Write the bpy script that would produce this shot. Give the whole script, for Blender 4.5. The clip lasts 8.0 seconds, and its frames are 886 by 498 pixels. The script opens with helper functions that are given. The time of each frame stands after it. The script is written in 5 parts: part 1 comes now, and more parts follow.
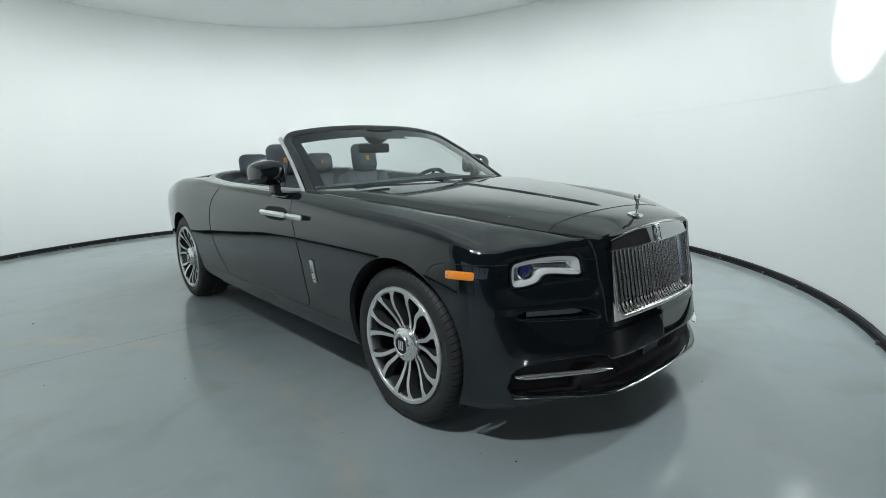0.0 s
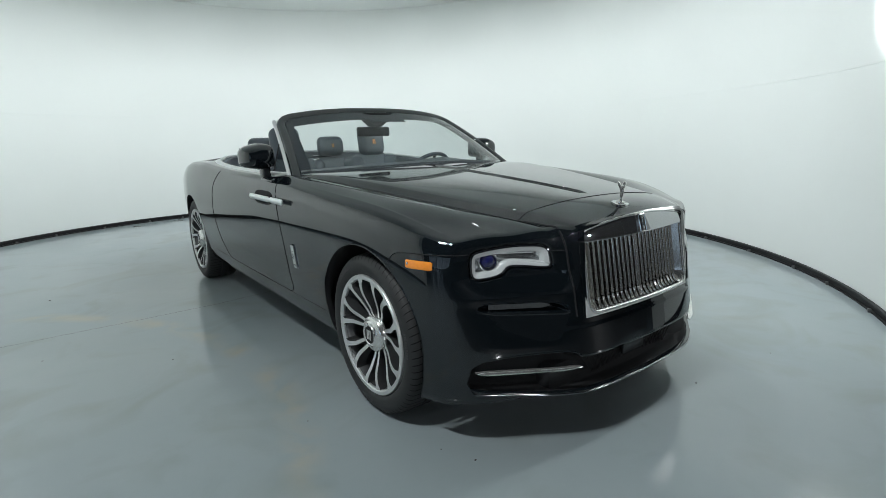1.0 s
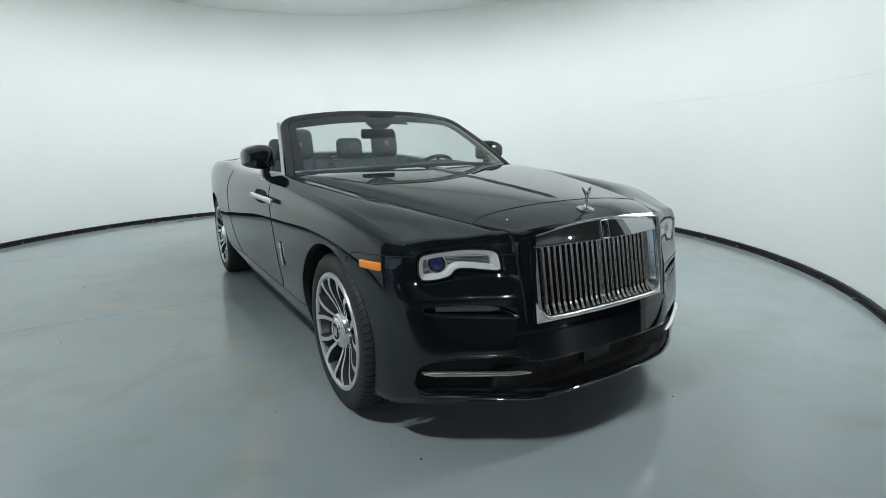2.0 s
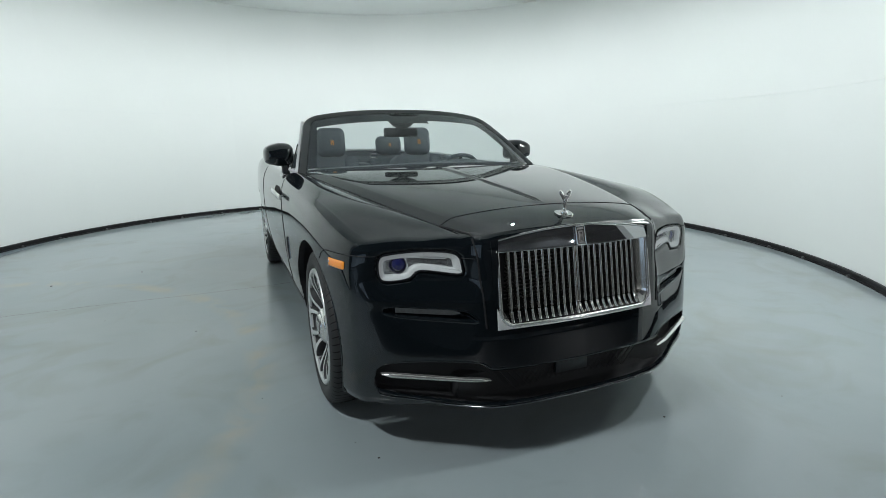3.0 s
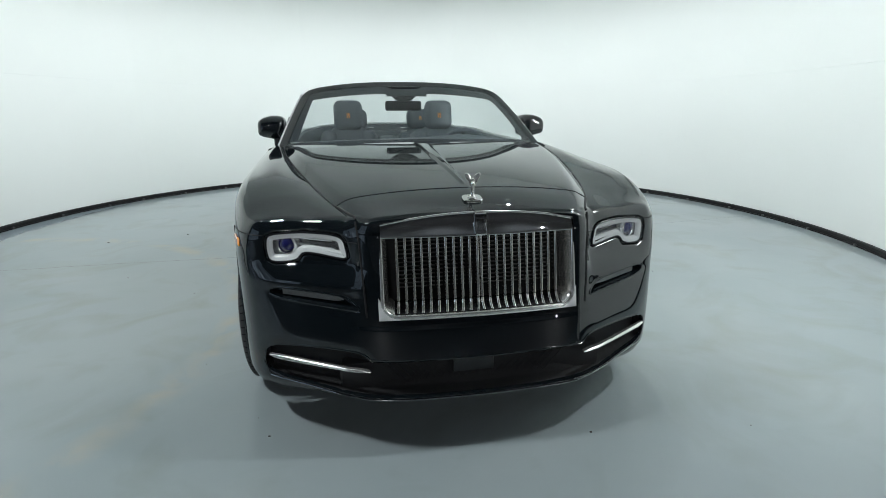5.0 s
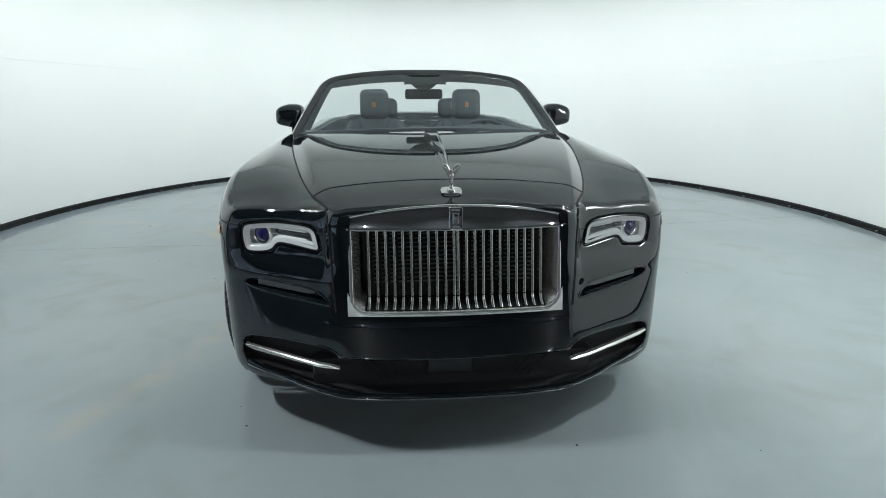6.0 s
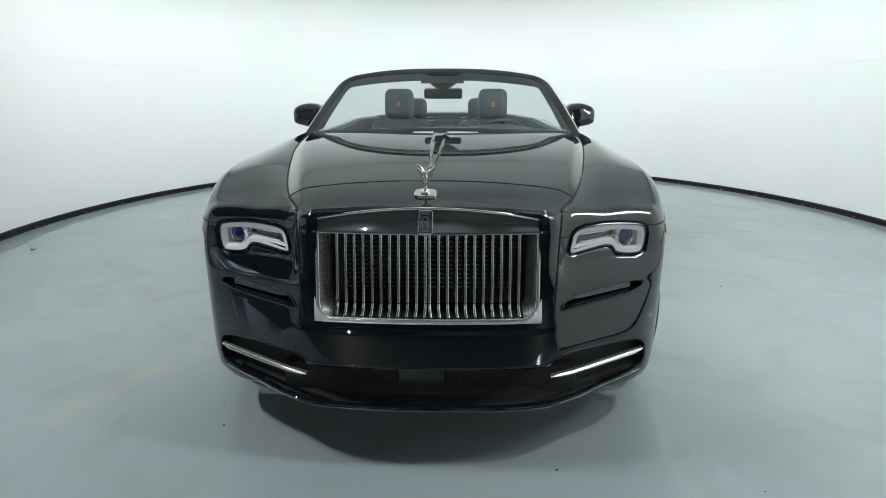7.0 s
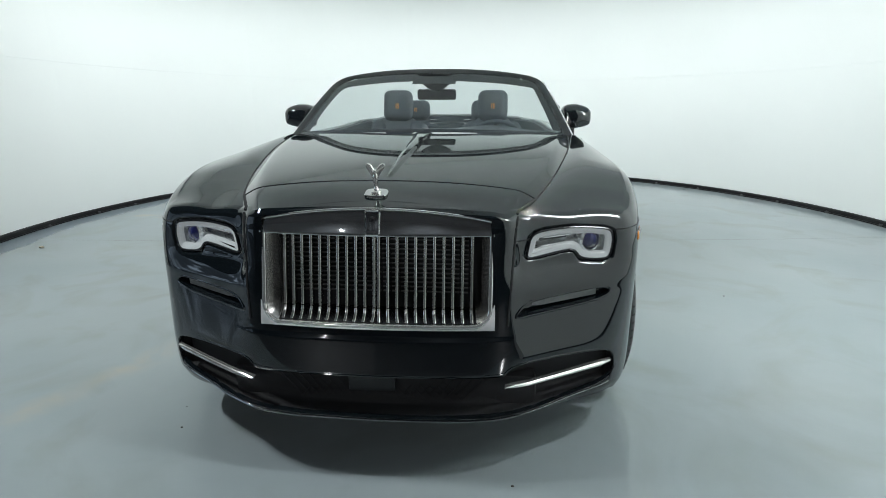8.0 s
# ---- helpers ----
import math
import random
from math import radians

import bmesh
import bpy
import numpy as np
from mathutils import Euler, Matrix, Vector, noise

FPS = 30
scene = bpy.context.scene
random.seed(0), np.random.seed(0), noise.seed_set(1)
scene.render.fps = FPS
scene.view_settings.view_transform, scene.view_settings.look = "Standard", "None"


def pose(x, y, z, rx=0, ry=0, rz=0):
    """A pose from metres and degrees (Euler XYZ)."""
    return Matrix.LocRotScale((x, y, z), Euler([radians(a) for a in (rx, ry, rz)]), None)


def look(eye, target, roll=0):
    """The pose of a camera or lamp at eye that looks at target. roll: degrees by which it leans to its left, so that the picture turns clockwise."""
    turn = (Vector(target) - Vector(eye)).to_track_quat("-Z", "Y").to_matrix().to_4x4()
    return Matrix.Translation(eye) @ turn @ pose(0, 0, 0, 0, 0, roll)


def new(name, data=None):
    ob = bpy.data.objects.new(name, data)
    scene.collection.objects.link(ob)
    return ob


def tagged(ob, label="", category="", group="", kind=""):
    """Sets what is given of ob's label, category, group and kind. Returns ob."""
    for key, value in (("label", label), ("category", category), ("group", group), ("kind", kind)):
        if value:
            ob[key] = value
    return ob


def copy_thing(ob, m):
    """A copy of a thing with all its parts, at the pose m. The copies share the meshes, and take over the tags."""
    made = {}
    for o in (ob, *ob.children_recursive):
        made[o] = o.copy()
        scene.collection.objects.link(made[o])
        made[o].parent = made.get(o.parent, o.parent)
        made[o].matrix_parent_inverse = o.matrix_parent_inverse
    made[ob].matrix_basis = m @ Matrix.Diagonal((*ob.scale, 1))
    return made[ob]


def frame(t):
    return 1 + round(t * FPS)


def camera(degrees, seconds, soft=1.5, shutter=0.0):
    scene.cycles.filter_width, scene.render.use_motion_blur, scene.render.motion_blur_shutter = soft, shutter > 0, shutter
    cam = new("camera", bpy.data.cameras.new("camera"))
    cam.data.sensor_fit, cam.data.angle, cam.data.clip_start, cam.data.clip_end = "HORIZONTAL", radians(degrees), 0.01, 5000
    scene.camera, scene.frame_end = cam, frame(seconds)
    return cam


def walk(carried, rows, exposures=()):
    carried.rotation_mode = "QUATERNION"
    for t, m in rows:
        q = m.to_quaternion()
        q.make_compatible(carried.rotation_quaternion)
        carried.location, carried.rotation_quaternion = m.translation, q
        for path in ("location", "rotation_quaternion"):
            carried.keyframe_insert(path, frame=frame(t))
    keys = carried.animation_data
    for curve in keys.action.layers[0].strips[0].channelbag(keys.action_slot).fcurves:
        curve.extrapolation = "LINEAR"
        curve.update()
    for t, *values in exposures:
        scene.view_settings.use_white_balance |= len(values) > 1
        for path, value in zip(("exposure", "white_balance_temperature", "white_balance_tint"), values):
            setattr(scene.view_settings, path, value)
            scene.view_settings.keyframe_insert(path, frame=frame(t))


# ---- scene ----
cam = camera(81.4, 8.0, soft=0.5)
PATH = [
    (0, (-2.27, -1.809, 1.235), (-0.958, -0.346, 0.865), -1.5),
    (0.5, (-2.127, -1.879, 1.203), (-0.881, -0.362, 0.818), -1.2),
    (1, (-1.967, -1.938, 1.222), (-0.785, -0.381, 0.799), -1.4),
    (1.5, (-1.83, -2.076, 1.22), (-0.712, -0.472, 0.798), -1.2),
    (3, (-1.267, -2.365, 1.231), (-0.513, -0.561, 0.81), -0.7),
    (3.5, (-1.06, -2.466, 1.234), (-0.427, -0.62, 0.797), -0.5),
    (4, (-0.821, -2.456, 1.229), (-0.296, -0.583, 0.765), -0.4),
    (4.5, (-0.636, -2.468, 1.24), (-0.179, -0.583, 0.75), -0.3),
    (6, (-0.182, -2.402, 1.223), (-0.026, -0.485, 0.674), -0.1),
    (6.5, (-0.049, -2.354, 1.221), (0.01, -0.431, 0.675), -0.0),
    (7, (0.091, -2.318, 1.212), (0.042, -0.394, 0.667), -0.0),
    (7.5, (0.224, -2.281, 1.201), (0.103, -0.359, 0.661), -0.0),
    (8, (0.328, -2.239, 1.187), (0.178, -0.316, 0.659), -0.0),
]
EXPOSURE = 0.03
walk(cam, [(t, look(eye, target, roll)) for t, eye, target, roll in PATH], [(0, EXPOSURE - 0.12), (3.5, EXPOSURE - 0.1), (6, EXPOSURE + 0.08), (8, EXPOSURE + 0.1)])

# ---- the room's plan: a round white studio, open towards the camera ----
CX, CY, RW = 0.165, 2.96, 4.325      # wall: an ellipse, RW wide and RW * EY long
EY = 1.077
ZC = 3.44                            # underside of the hung ceiling disc
RC = 4.335                            # its radius
A0, A1 = -73.0, 214.0                # the wall's arc, degrees

# ---- world and lamps ----
world = bpy.data.worlds.new("studio")
scene.world = world
world.use_nodes = True
world.node_tree.nodes["Background"].inputs[0].default_value = (0.6, 0.7, 0.8, 1)
world.node_tree.nodes["Background"].inputs[1].default_value = 0.02


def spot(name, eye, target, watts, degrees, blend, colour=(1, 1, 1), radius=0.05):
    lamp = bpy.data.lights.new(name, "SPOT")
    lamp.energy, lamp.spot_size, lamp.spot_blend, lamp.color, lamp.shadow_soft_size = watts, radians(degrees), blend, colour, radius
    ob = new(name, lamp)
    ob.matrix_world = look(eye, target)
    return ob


WHITE = (0.95, 1.0, 1.015)
spot("wall_spot_lamp", (1.35, -0.35, 2.85), (2.35, -0.98, 2.26), 4200, 33, 1.0, WHITE)
RING = 129                           # watts of each lamp in an unseen ring, added to wash the wall
for i in range(16):
    if 205 < 11.25 + 22.5 * i < 300:
        continue                     # no lamps towards the opening
    a = radians(11.25 + 22.5 * i)
    c, s = math.cos(a), math.sin(a)
    spot("unseen_ceiling_lamp", (CX + 1.9 * c, CY + 2.0 * s, 3.30), (CX + 4.4 * c, CY + 4.6 * s, 0.7), RING, 112, 1.0, WHITE, 0.02)
# lamps over the car's flanks
for x, y, watts in ((-2.85, -0.55, 172), (-2.70, -0.90, 172), (2.35, -0.95, 162)):
    spot("unseen_ceiling_lamp", (x, y, 3.38), (0.45 * x, -0.75, 0), watts, 118, 1.0, WHITE, 0.05)
for x in (-1.9, 1.9):                 # unseen fill lamps outside the opening, added to brighten the ceiling
    spot("ceiling_fill", (x, -2.75, 1.3), (0.2 * x, 1.2, 3.44), 380, 42, 1.0, WHITE, 0.08)
BAY = 330                            # watts of each spot lamp in the dark bay beyond the opening
for x, y, z in ((-3.5, -9.6, 3.3), (6.15, -9.5, 3.3)):
    spot("bay_lamp", (x, y, z), (0, -0.7, 0.7), BAY, 26, 0.6, (0.95, 0.98, 1.0), 0.045)
for x in (-4.5, 0.5, 5.5):              # unseen lamps added to lighten the bay's far wall in reflections
    spot("bay_fill", (x, -8.6, 4.6), (x, -11.4, 1.6), 190, 110, 1.0, (0.95, 0.98, 1.0), 0.05)


# ---- materials ----
def material(name, colour, rough=0.5, metal=0.0, coat=0.0, spec=0.5, noise_scale=0.0, noise_amount=0.0, bump=0.0, bump_scale=200.0, rough_var=0.0):
    m = bpy.data.materials.new(name)
    m.use_nodes = True
    nt = m.node_tree
    b = nt.nodes["Principled BSDF"]
    b.inputs["Base Color"].default_value = (*colour, 1)
    b.inputs["Roughness"].default_value = rough
    b.inputs["Metallic"].default_value = metal
    b.inputs["Coat Weight"].default_value = coat
    b.inputs["Coat Roughness"].default_value = 0.02
    b.inputs["Specular IOR Level"].default_value = spec
    tc = nt.nodes.new("ShaderNodeTexCoord")
    if noise_scale:
        n = nt.nodes.new("ShaderNodeTexNoise")
        n.inputs["Scale"].default_value = noise_scale
        n.inputs["Detail"].default_value = 6
        nt.links.new(tc.outputs["Object"], n.inputs["Vector"])
        r = nt.nodes.new("ShaderNodeMix")
        r.data_type = "RGBA"
        r.inputs["A"].default_value = (*[c * (1 - noise_amount) for c in colour], 1)
        r.inputs["B"].default_value = (*[min(1, c * (1 + noise_amount)) for c in colour], 1)
        nt.links.new(n.outputs["Fac"], r.inputs["Factor"])
        nt.links.new(r.outputs["Result"], b.inputs["Base Color"])
        if rough_var:
            k = nt.nodes.new("ShaderNodeMapRange")
            k.inputs["To Min"].default_value = max(0, rough - rough_var)
            k.inputs["To Max"].default_value = rough + rough_var
            nt.links.new(n.outputs["Fac"], k.inputs["Value"])
            nt.links.new(k.outputs["Result"], b.inputs["Roughness"])
    if bump:
        n2 = nt.nodes.new("ShaderNodeTexNoise")
        n2.inputs["Scale"].default_value = bump_scale
        n2.inputs["Detail"].default_value = 4
        nt.links.new(tc.outputs["Object"], n2.inputs["Vector"])
        bp = nt.nodes.new("ShaderNodeBump")
        bp.inputs["Strength"].default_value = bump
        bp.inputs["Distance"].default_value = 0.002
        nt.links.new(n2.outputs["Fac"], bp.inputs["Height"])
        nt.links.new(bp.outputs["Normal"], b.inputs["Normal"])
    return m


def glowing(name, colour, strength):
    m = bpy.data.materials.new(name)
    m.use_nodes = True
    b = m.node_tree.nodes["Principled BSDF"]
    b.inputs["Base Color"].default_value = (*colour, 1)
    b.inputs["Emission Color"].default_value = (*colour, 1)
    b.inputs["Emission Strength"].default_value = strength
    return m


def clear_glass(name, tint, ior=1.5):
    m = bpy.data.materials.new(name)
    m.use_nodes = True
    nt = m.node_tree
    nt.nodes.remove(nt.nodes["Principled BSDF"])
    tr = nt.nodes.new("ShaderNodeBsdfTransparent")
    tr.inputs["Color"].default_value = (*tint, 1)
    gl = nt.nodes.new("ShaderNodeBsdfGlossy")
    gl.inputs["Roughness"].default_value = 0.0
    fr = nt.nodes.new("ShaderNodeFresnel")
    fr.inputs["IOR"].default_value = ior
    mx = nt.nodes.new("ShaderNodeMixShader")
    nt.links.new(fr.outputs[0], mx.inputs[0])
    nt.links.new(tr.outputs[0], mx.inputs[1])
    nt.links.new(gl.outputs[0], mx.inputs[2])
    nt.links.new(mx.outputs[0], nt.nodes["Material Output"].inputs["Surface"])
    return m


WALL = material("white_wall_paint", (0.80, 0.83, 0.81), 0.55, noise_scale=0.7, noise_amount=0.03, bump=0.05, bump_scale=60)
CEIL = material("ceiling_paint", (0.86, 0.88, 0.87), 0.7, noise_scale=1.2, noise_amount=0.05)
RAIL = material("dark_rail", (0.012, 0.012, 0.013), 0.55, spec=0.25, noise_scale=9, noise_amount=0.5, rough_var=0.12)
DARKWALL = material("dark_bay_wall", (0.15, 0.165, 0.18), 0.7, noise_scale=1.5, noise_amount=0.3)
BAYFLOOR = material("bay_dark_floor", (0.055, 0.058, 0.060), 0.55, noise_scale=1.3, noise_amount=0.3)
PAINT = material("black_car_paint", (0.0054, 0.0080, 0.0102), 0.35, spec=0.0, coat=1.0, noise_scale=700, noise_amount=0.2)   # deep black with a cool flake under lacquer
PAINT.node_tree.nodes["Principled BSDF"].inputs["Coat IOR"].default_value = 1.74
SATIN = material("black_plastic", (0.016, 0.017, 0.019), 0.45, noise_scale=60, noise_amount=0.2)
MESHGREY = material("grey_mesh", (0.15, 0.16, 0.165), 0.6, noise_scale=120, noise_amount=0.4, bump=0.4, bump_scale=500)
COREGREY = material("radiator_metal", (0.085, 0.088, 0.09), 0.5, metal=0.3)
SENSOR = material("sensor_cover", (0.012, 0.014, 0.016), 0.4)
GLOSSB = material("gloss_black_trim", (0.014, 0.015, 0.017), 0.08)
DARK = material("matt_black", (0.009, 0.0095, 0.011), 0.8)
CHROME = material("chrome", (0.86, 0.86, 0.85), 0.05, metal=1.0)
VANEM = material("polished_vane", (0.86, 0.85, 0.81), 0.16, metal=1.0)
BRUSHED = material("brushed_steel", (0.84, 0.85, 0.85), 0.36, metal=1.0)
BELT = material("brushed_belt", (0.86, 0.87, 0.87), 0.30, metal=0.75)
TRIM = material("satin_aluminium", (0.74, 0.75, 0.75), 0.4, metal=0.4)
FRAMEM = material("satin_chrome", (0.80, 0.80, 0.78), 0.15, metal=0.86)
HEADERM = material("polished_header", (0.55, 0.56, 0.57), 0.02, metal=0.93)
ALLOY = material("machined_alloy", (0.68, 0.69, 0.69), 0.32, metal=0.75, noise_scale=40, noise_amount=0.06)
ALLOYD = material("dark_alloy", (0.10, 0.103, 0.106), 0.38, metal=0.8)
RUBBER = material("tyre_rubber", (0.017, 0.018, 0.019), 0.6, noise_scale=30, noise_amount=0.35, bump=0.15, bump_scale=300)
GROOVE = material("groove_shade_black", (0.002, 0.002, 0.002), 0.9)
RUBBERL = material("worn_rubber", (0.034, 0.034, 0.036), 0.55)
# leather colour lifted to stand in for haze in the windscreen
LEATHER = material("dark_leather", (0.112, 0.136, 0.158), 0.45, noise_scale=25, noise_amount=0.2, bump=0.25, bump_scale=350)
CARPET = material("black_carpet", (0.008, 0.008, 0.009), 0.95)
ORANGE = material("orange_thread", (0.95, 0.38, 0.08), 0.6)
AMBER = material("amber_lens", (0.85, 0.27, 0.02), 0.15, coat=1.0, noise_scale=90, noise_amount=0.12)
GUIDEGLOW = material("frosted_light_guide", (0.46, 0.49, 0.49), 0.3, coat=0.8)
GUIDEGLOW.node_tree.nodes["Principled BSDF"].inputs["Emission Color"].default_value = (0.9, 0.97, 1, 1)
GUIDEGLOW.node_tree.nodes["Principled BSDF"].inputs["Emission Strength"].default_value = 0.13   # glow added for light the guide catches from the room
REFLECTOR = material("lamp_reflector", (0.78, 0.80, 0.81), 0.22, metal=0.9)
LENSBLUE = material("projector_lens", (0.012, 0.015, 0.10), 0.02, coat=1.0)
FRIT = material("printed_glass_border", (0.030, 0.038, 0.047), 0.35)
RAILTOP = material("rail_cap", (0.026, 0.027, 0.029), 0.55, spec=0.3, noise_scale=14, noise_amount=0.3)
RAILCLIP = material("worn_clip", (0.11, 0.112, 0.115), 0.5, metal=0.5)
EDGEFLOOR = material("floor_edge_band", (0.155, 0.190, 0.215), 0.35, noise_scale=3, noise_amount=0.12)
LIPM = material("lip_highlight_metal", (0.30, 0.31, 0.32), 0.12, metal=1.0)
SCREEN = clear_glass("windscreen_glass", (0.74, 0.79, 0.79))
COVER = clear_glass("lamp_cover", (0.95, 0.96, 0.96))
DAYGLOW = glowing("daylight_window", (0.62, 0.80, 1.0), 0.3)


def broken_daylight(m):
    """Sky seen in patches between trees outside."""
    nt = m.node_tree
    tc = nt.nodes.new("ShaderNodeTexCoord")
    n = nt.nodes.new("ShaderNodeTexNoise")
    n.inputs["Scale"].default_value, n.inputs["Detail"].default_value = 1.6, 5
    nt.links.new(tc.outputs["Object"], n.inputs["Vector"])
    k = nt.nodes.new("ShaderNodeMapRange")
    for nm, v in (("From Min", 0.52), ("From Max", 0.64), ("To Min", 0.12), ("To Max", 1.8)):
        k.inputs[nm].default_value = v
    nt.links.new(n.outputs["Fac"], k.inputs["Value"])
    nt.links.new(k.outputs["Result"], nt.nodes["Principled BSDF"].inputs["Emission Strength"])


broken_daylight(DAYGLOW)


def floor_material():
    m = material("grey_epoxy_floor", (0.23, 0.27, 0.285), 0.2, spec=0.45)
    nt = m.node_tree
    b = nt.nodes["Principled BSDF"]
    tc = nt.nodes.new("ShaderNodeTexCoord")
    def noise_tex(scale, detail, dist=0.0):
        n = nt.nodes.new("ShaderNodeTexNoise")
        n.inputs["Scale"].default_value, n.inputs["Detail"].default_value, n.inputs["Distortion"].default_value = scale, detail, dist
        nt.links.new(tc.outputs["Object"], n.inputs["Vector"])
        return n
    def ramp(src, a, bb, c0, c1):
        r = nt.nodes.new("ShaderNodeValToRGB")
        r.color_ramp.elements[0].position, r.color_ramp.elements[1].position = a, bb
        r.color_ramp.elements[0].color, r.color_ramp.elements[1].color = (*c0, 1), (*c1, 1)
        nt.links.new(src.outputs["Fac"], r.inputs[0])
        return r
    big = ramp(noise_tex(0.9, 5, 0.4), 0.3, 0.75, (0.243, 0.287, 0.303), (0.280, 0.318, 0.330))
    dirt = ramp(noise_tex(1.7, 8, 1.2), 0.50, 0.72, (1, 1, 1), (0.91, 0.89, 0.85))
    mx = nt.nodes.new("ShaderNodeMix")
    mx.data_type, mx.blend_type = "RGBA", "MULTIPLY"
    mx.inputs["Factor"].default_value = 1
    nt.links.new(big.outputs[0], mx.inputs["A"])
    nt.links.new(dirt.outputs[0], mx.inputs["B"])
    # a brown tyre scuff along a wide arc beside the car
    sep = nt.nodes.new("ShaderNodeVectorMath")
    sep.operation = "DISTANCE"
    sep.inputs[1].default_value = (-3.728, 0.707, 0)
    nt.links.new(tc.outputs["Object"], sep.inputs[0])
    dr = nt.nodes.new("ShaderNodeMath")
    dr.operation = "SUBTRACT"
    dr.inputs[1].default_value = 2.558
    nt.links.new(sep.outputs["Value"], dr.inputs[0])
    ab = nt.nodes.new("ShaderNodeMath")
    ab.operation = "ABSOLUTE"
    nt.links.new(dr.outputs[0], ab.inputs[0])
    band = nt.nodes.new("ShaderNodeMapRange")
    band.inputs["From Min"].default_value, band.inputs["From Max"].default_value = 0.02, 0.11
    band.inputs["To Min"].default_value, band.inputs["To Max"].default_value = 1, 0
    nt.links.new(ab.outputs[0], band.inputs["Value"])
    patchy = ramp(noise_tex(3.2, 7, 0.8), 0.42, 0.66, (0, 0, 0), (1, 1, 1))
    both_ = nt.nodes.new("ShaderNodeMath")
    both_.operation = "MULTIPLY"
    nt.links.new(band.outputs[0], both_.inputs[0])
    nt.links.new(patchy.outputs[0], both_.inputs[1])
    half_ = nt.nodes.new("ShaderNodeMath")
    half_.operation = "MULTIPLY"
    half_.inputs[1].default_value = 0.60
    nt.links.new(both_.outputs[0], half_.inputs[0])
    st = nt.nodes.new("ShaderNodeMix")
    st.data_type = "RGBA"
    st.inputs["B"].default_value = (0.34, 0.32, 0.26, 1)
    nt.links.new(half_.outputs[0], st.inputs["Factor"])
    nt.links.new(mx.outputs["Result"], st.inputs["A"])
    nt.links.new(st.outputs["Result"], b.inputs["Base Color"])
    rg = nt.nodes.new("ShaderNodeMapRange")
    rg.inputs["To Min"].default_value, rg.inputs["To Max"].default_value = 0.09, 0.21
    nt.links.new(noise_tex(2.3, 6, 0.3).outputs["Fac"], rg.inputs["Value"])
    nt.links.new(rg.outputs["Result"], b.inputs["Roughness"])
    bp = nt.nodes.new("ShaderNodeBump")
    bp.inputs["Strength"].default_value, bp.inputs["Distance"].default_value = 0.08, 0.004
    nt.links.new(noise_tex(14, 3).outputs["Fac"], bp.inputs["Height"])
    nt.links.new(bp.outputs["Normal"], b.inputs["Normal"])
    return m


FLOOR = floor_material()


# ---- mesh helpers ----
def mesh(name, verts, faces, mat, smooth=True, sharp=40):
    me = bpy.data.meshes.new(name)
    me.from_pydata([tuple(map(float, v)) for v in verts], [], [tuple(map(int, f)) for f in faces])
    me.materials.append(mat)
    if smooth:
        me.shade_smooth()
        me.set_sharp_from_angle(angle=radians(sharp))
    return me


def recalc(me):
    bm = bmesh.new()
    bm.from_mesh(me)
    bmesh.ops.recalc_face_normals(bm, faces=bm.faces)
    bm.to_mesh(me)
    bm.free()
    return me


def part(name, vf, mat, parent=None, label="", smooth=True, sharp=40, fix=True):
    me = mesh(name, vf[0], vf[1], mat, smooth, sharp)
    if fix:
        recalc(me)
    ob = new(name, me)
    if parent is not None:
        ob.parent = parent
    if label:
        tagged(ob, label)
    return ob


def flip(vf):
    return [(-x, y, z) for x, y, z in vf[0]], [tuple(reversed(f)) for f in vf[1]]


def join(*vfs):
    V, F = [], []
    for v, f in vfs:
        k = len(V)
        V += list(v)
        F += [tuple(i + k for i in q) for q in f]
    return V, F


def moved(vf, m):
    return [tuple(m @ Vector(v)) for v in vf[0]], vf[1]


def box(x0, y0, z0, x1, y1, z1, bevel=0.0, seg=2):
    bm = bmesh.new()
    bmesh.ops.create_cube(bm, size=1)
    for v in bm.verts:
        v.co = Vector(((x0 + x1) / 2 + v.co.x * (x1 - x0), (y0 + y1) / 2 + v.co.y * (y1 - y0), (z0 + z1) / 2 + v.co.z * (z1 - z0)))
    if bevel:
        bmesh.ops.bevel(bm, geom=bm.edges[:], offset=bevel, segments=seg, affect="EDGES", profile=0.5)
    vf = [tuple(v.co) for v in bm.verts], [tuple(v.index for v in f.verts) for f in bm.faces]
    bm.free()
    return vf


def rows_mesh(rows, closed_u=False, closed_v=False, cap=False):
    """A sheet through rows of points."""
    n, k = len(rows), len(rows[0])
    V = [tuple(p) for r in rows for p in r]
    F = []
    for i in range(n if closed_v else n - 1):
        for j in range(k if closed_u else k - 1):
            a, b = i * k + j, i * k + (j + 1) % k
            c, d = ((i + 1) % n) * k + (j + 1) % k, ((i + 1) % n) * k + j
            F.append((a, b, c, d))
    if cap:
        F.append(tuple(range(k))[::-1])
        F.append(tuple((n - 1) * k + j for j in range(k)))
    return V, F


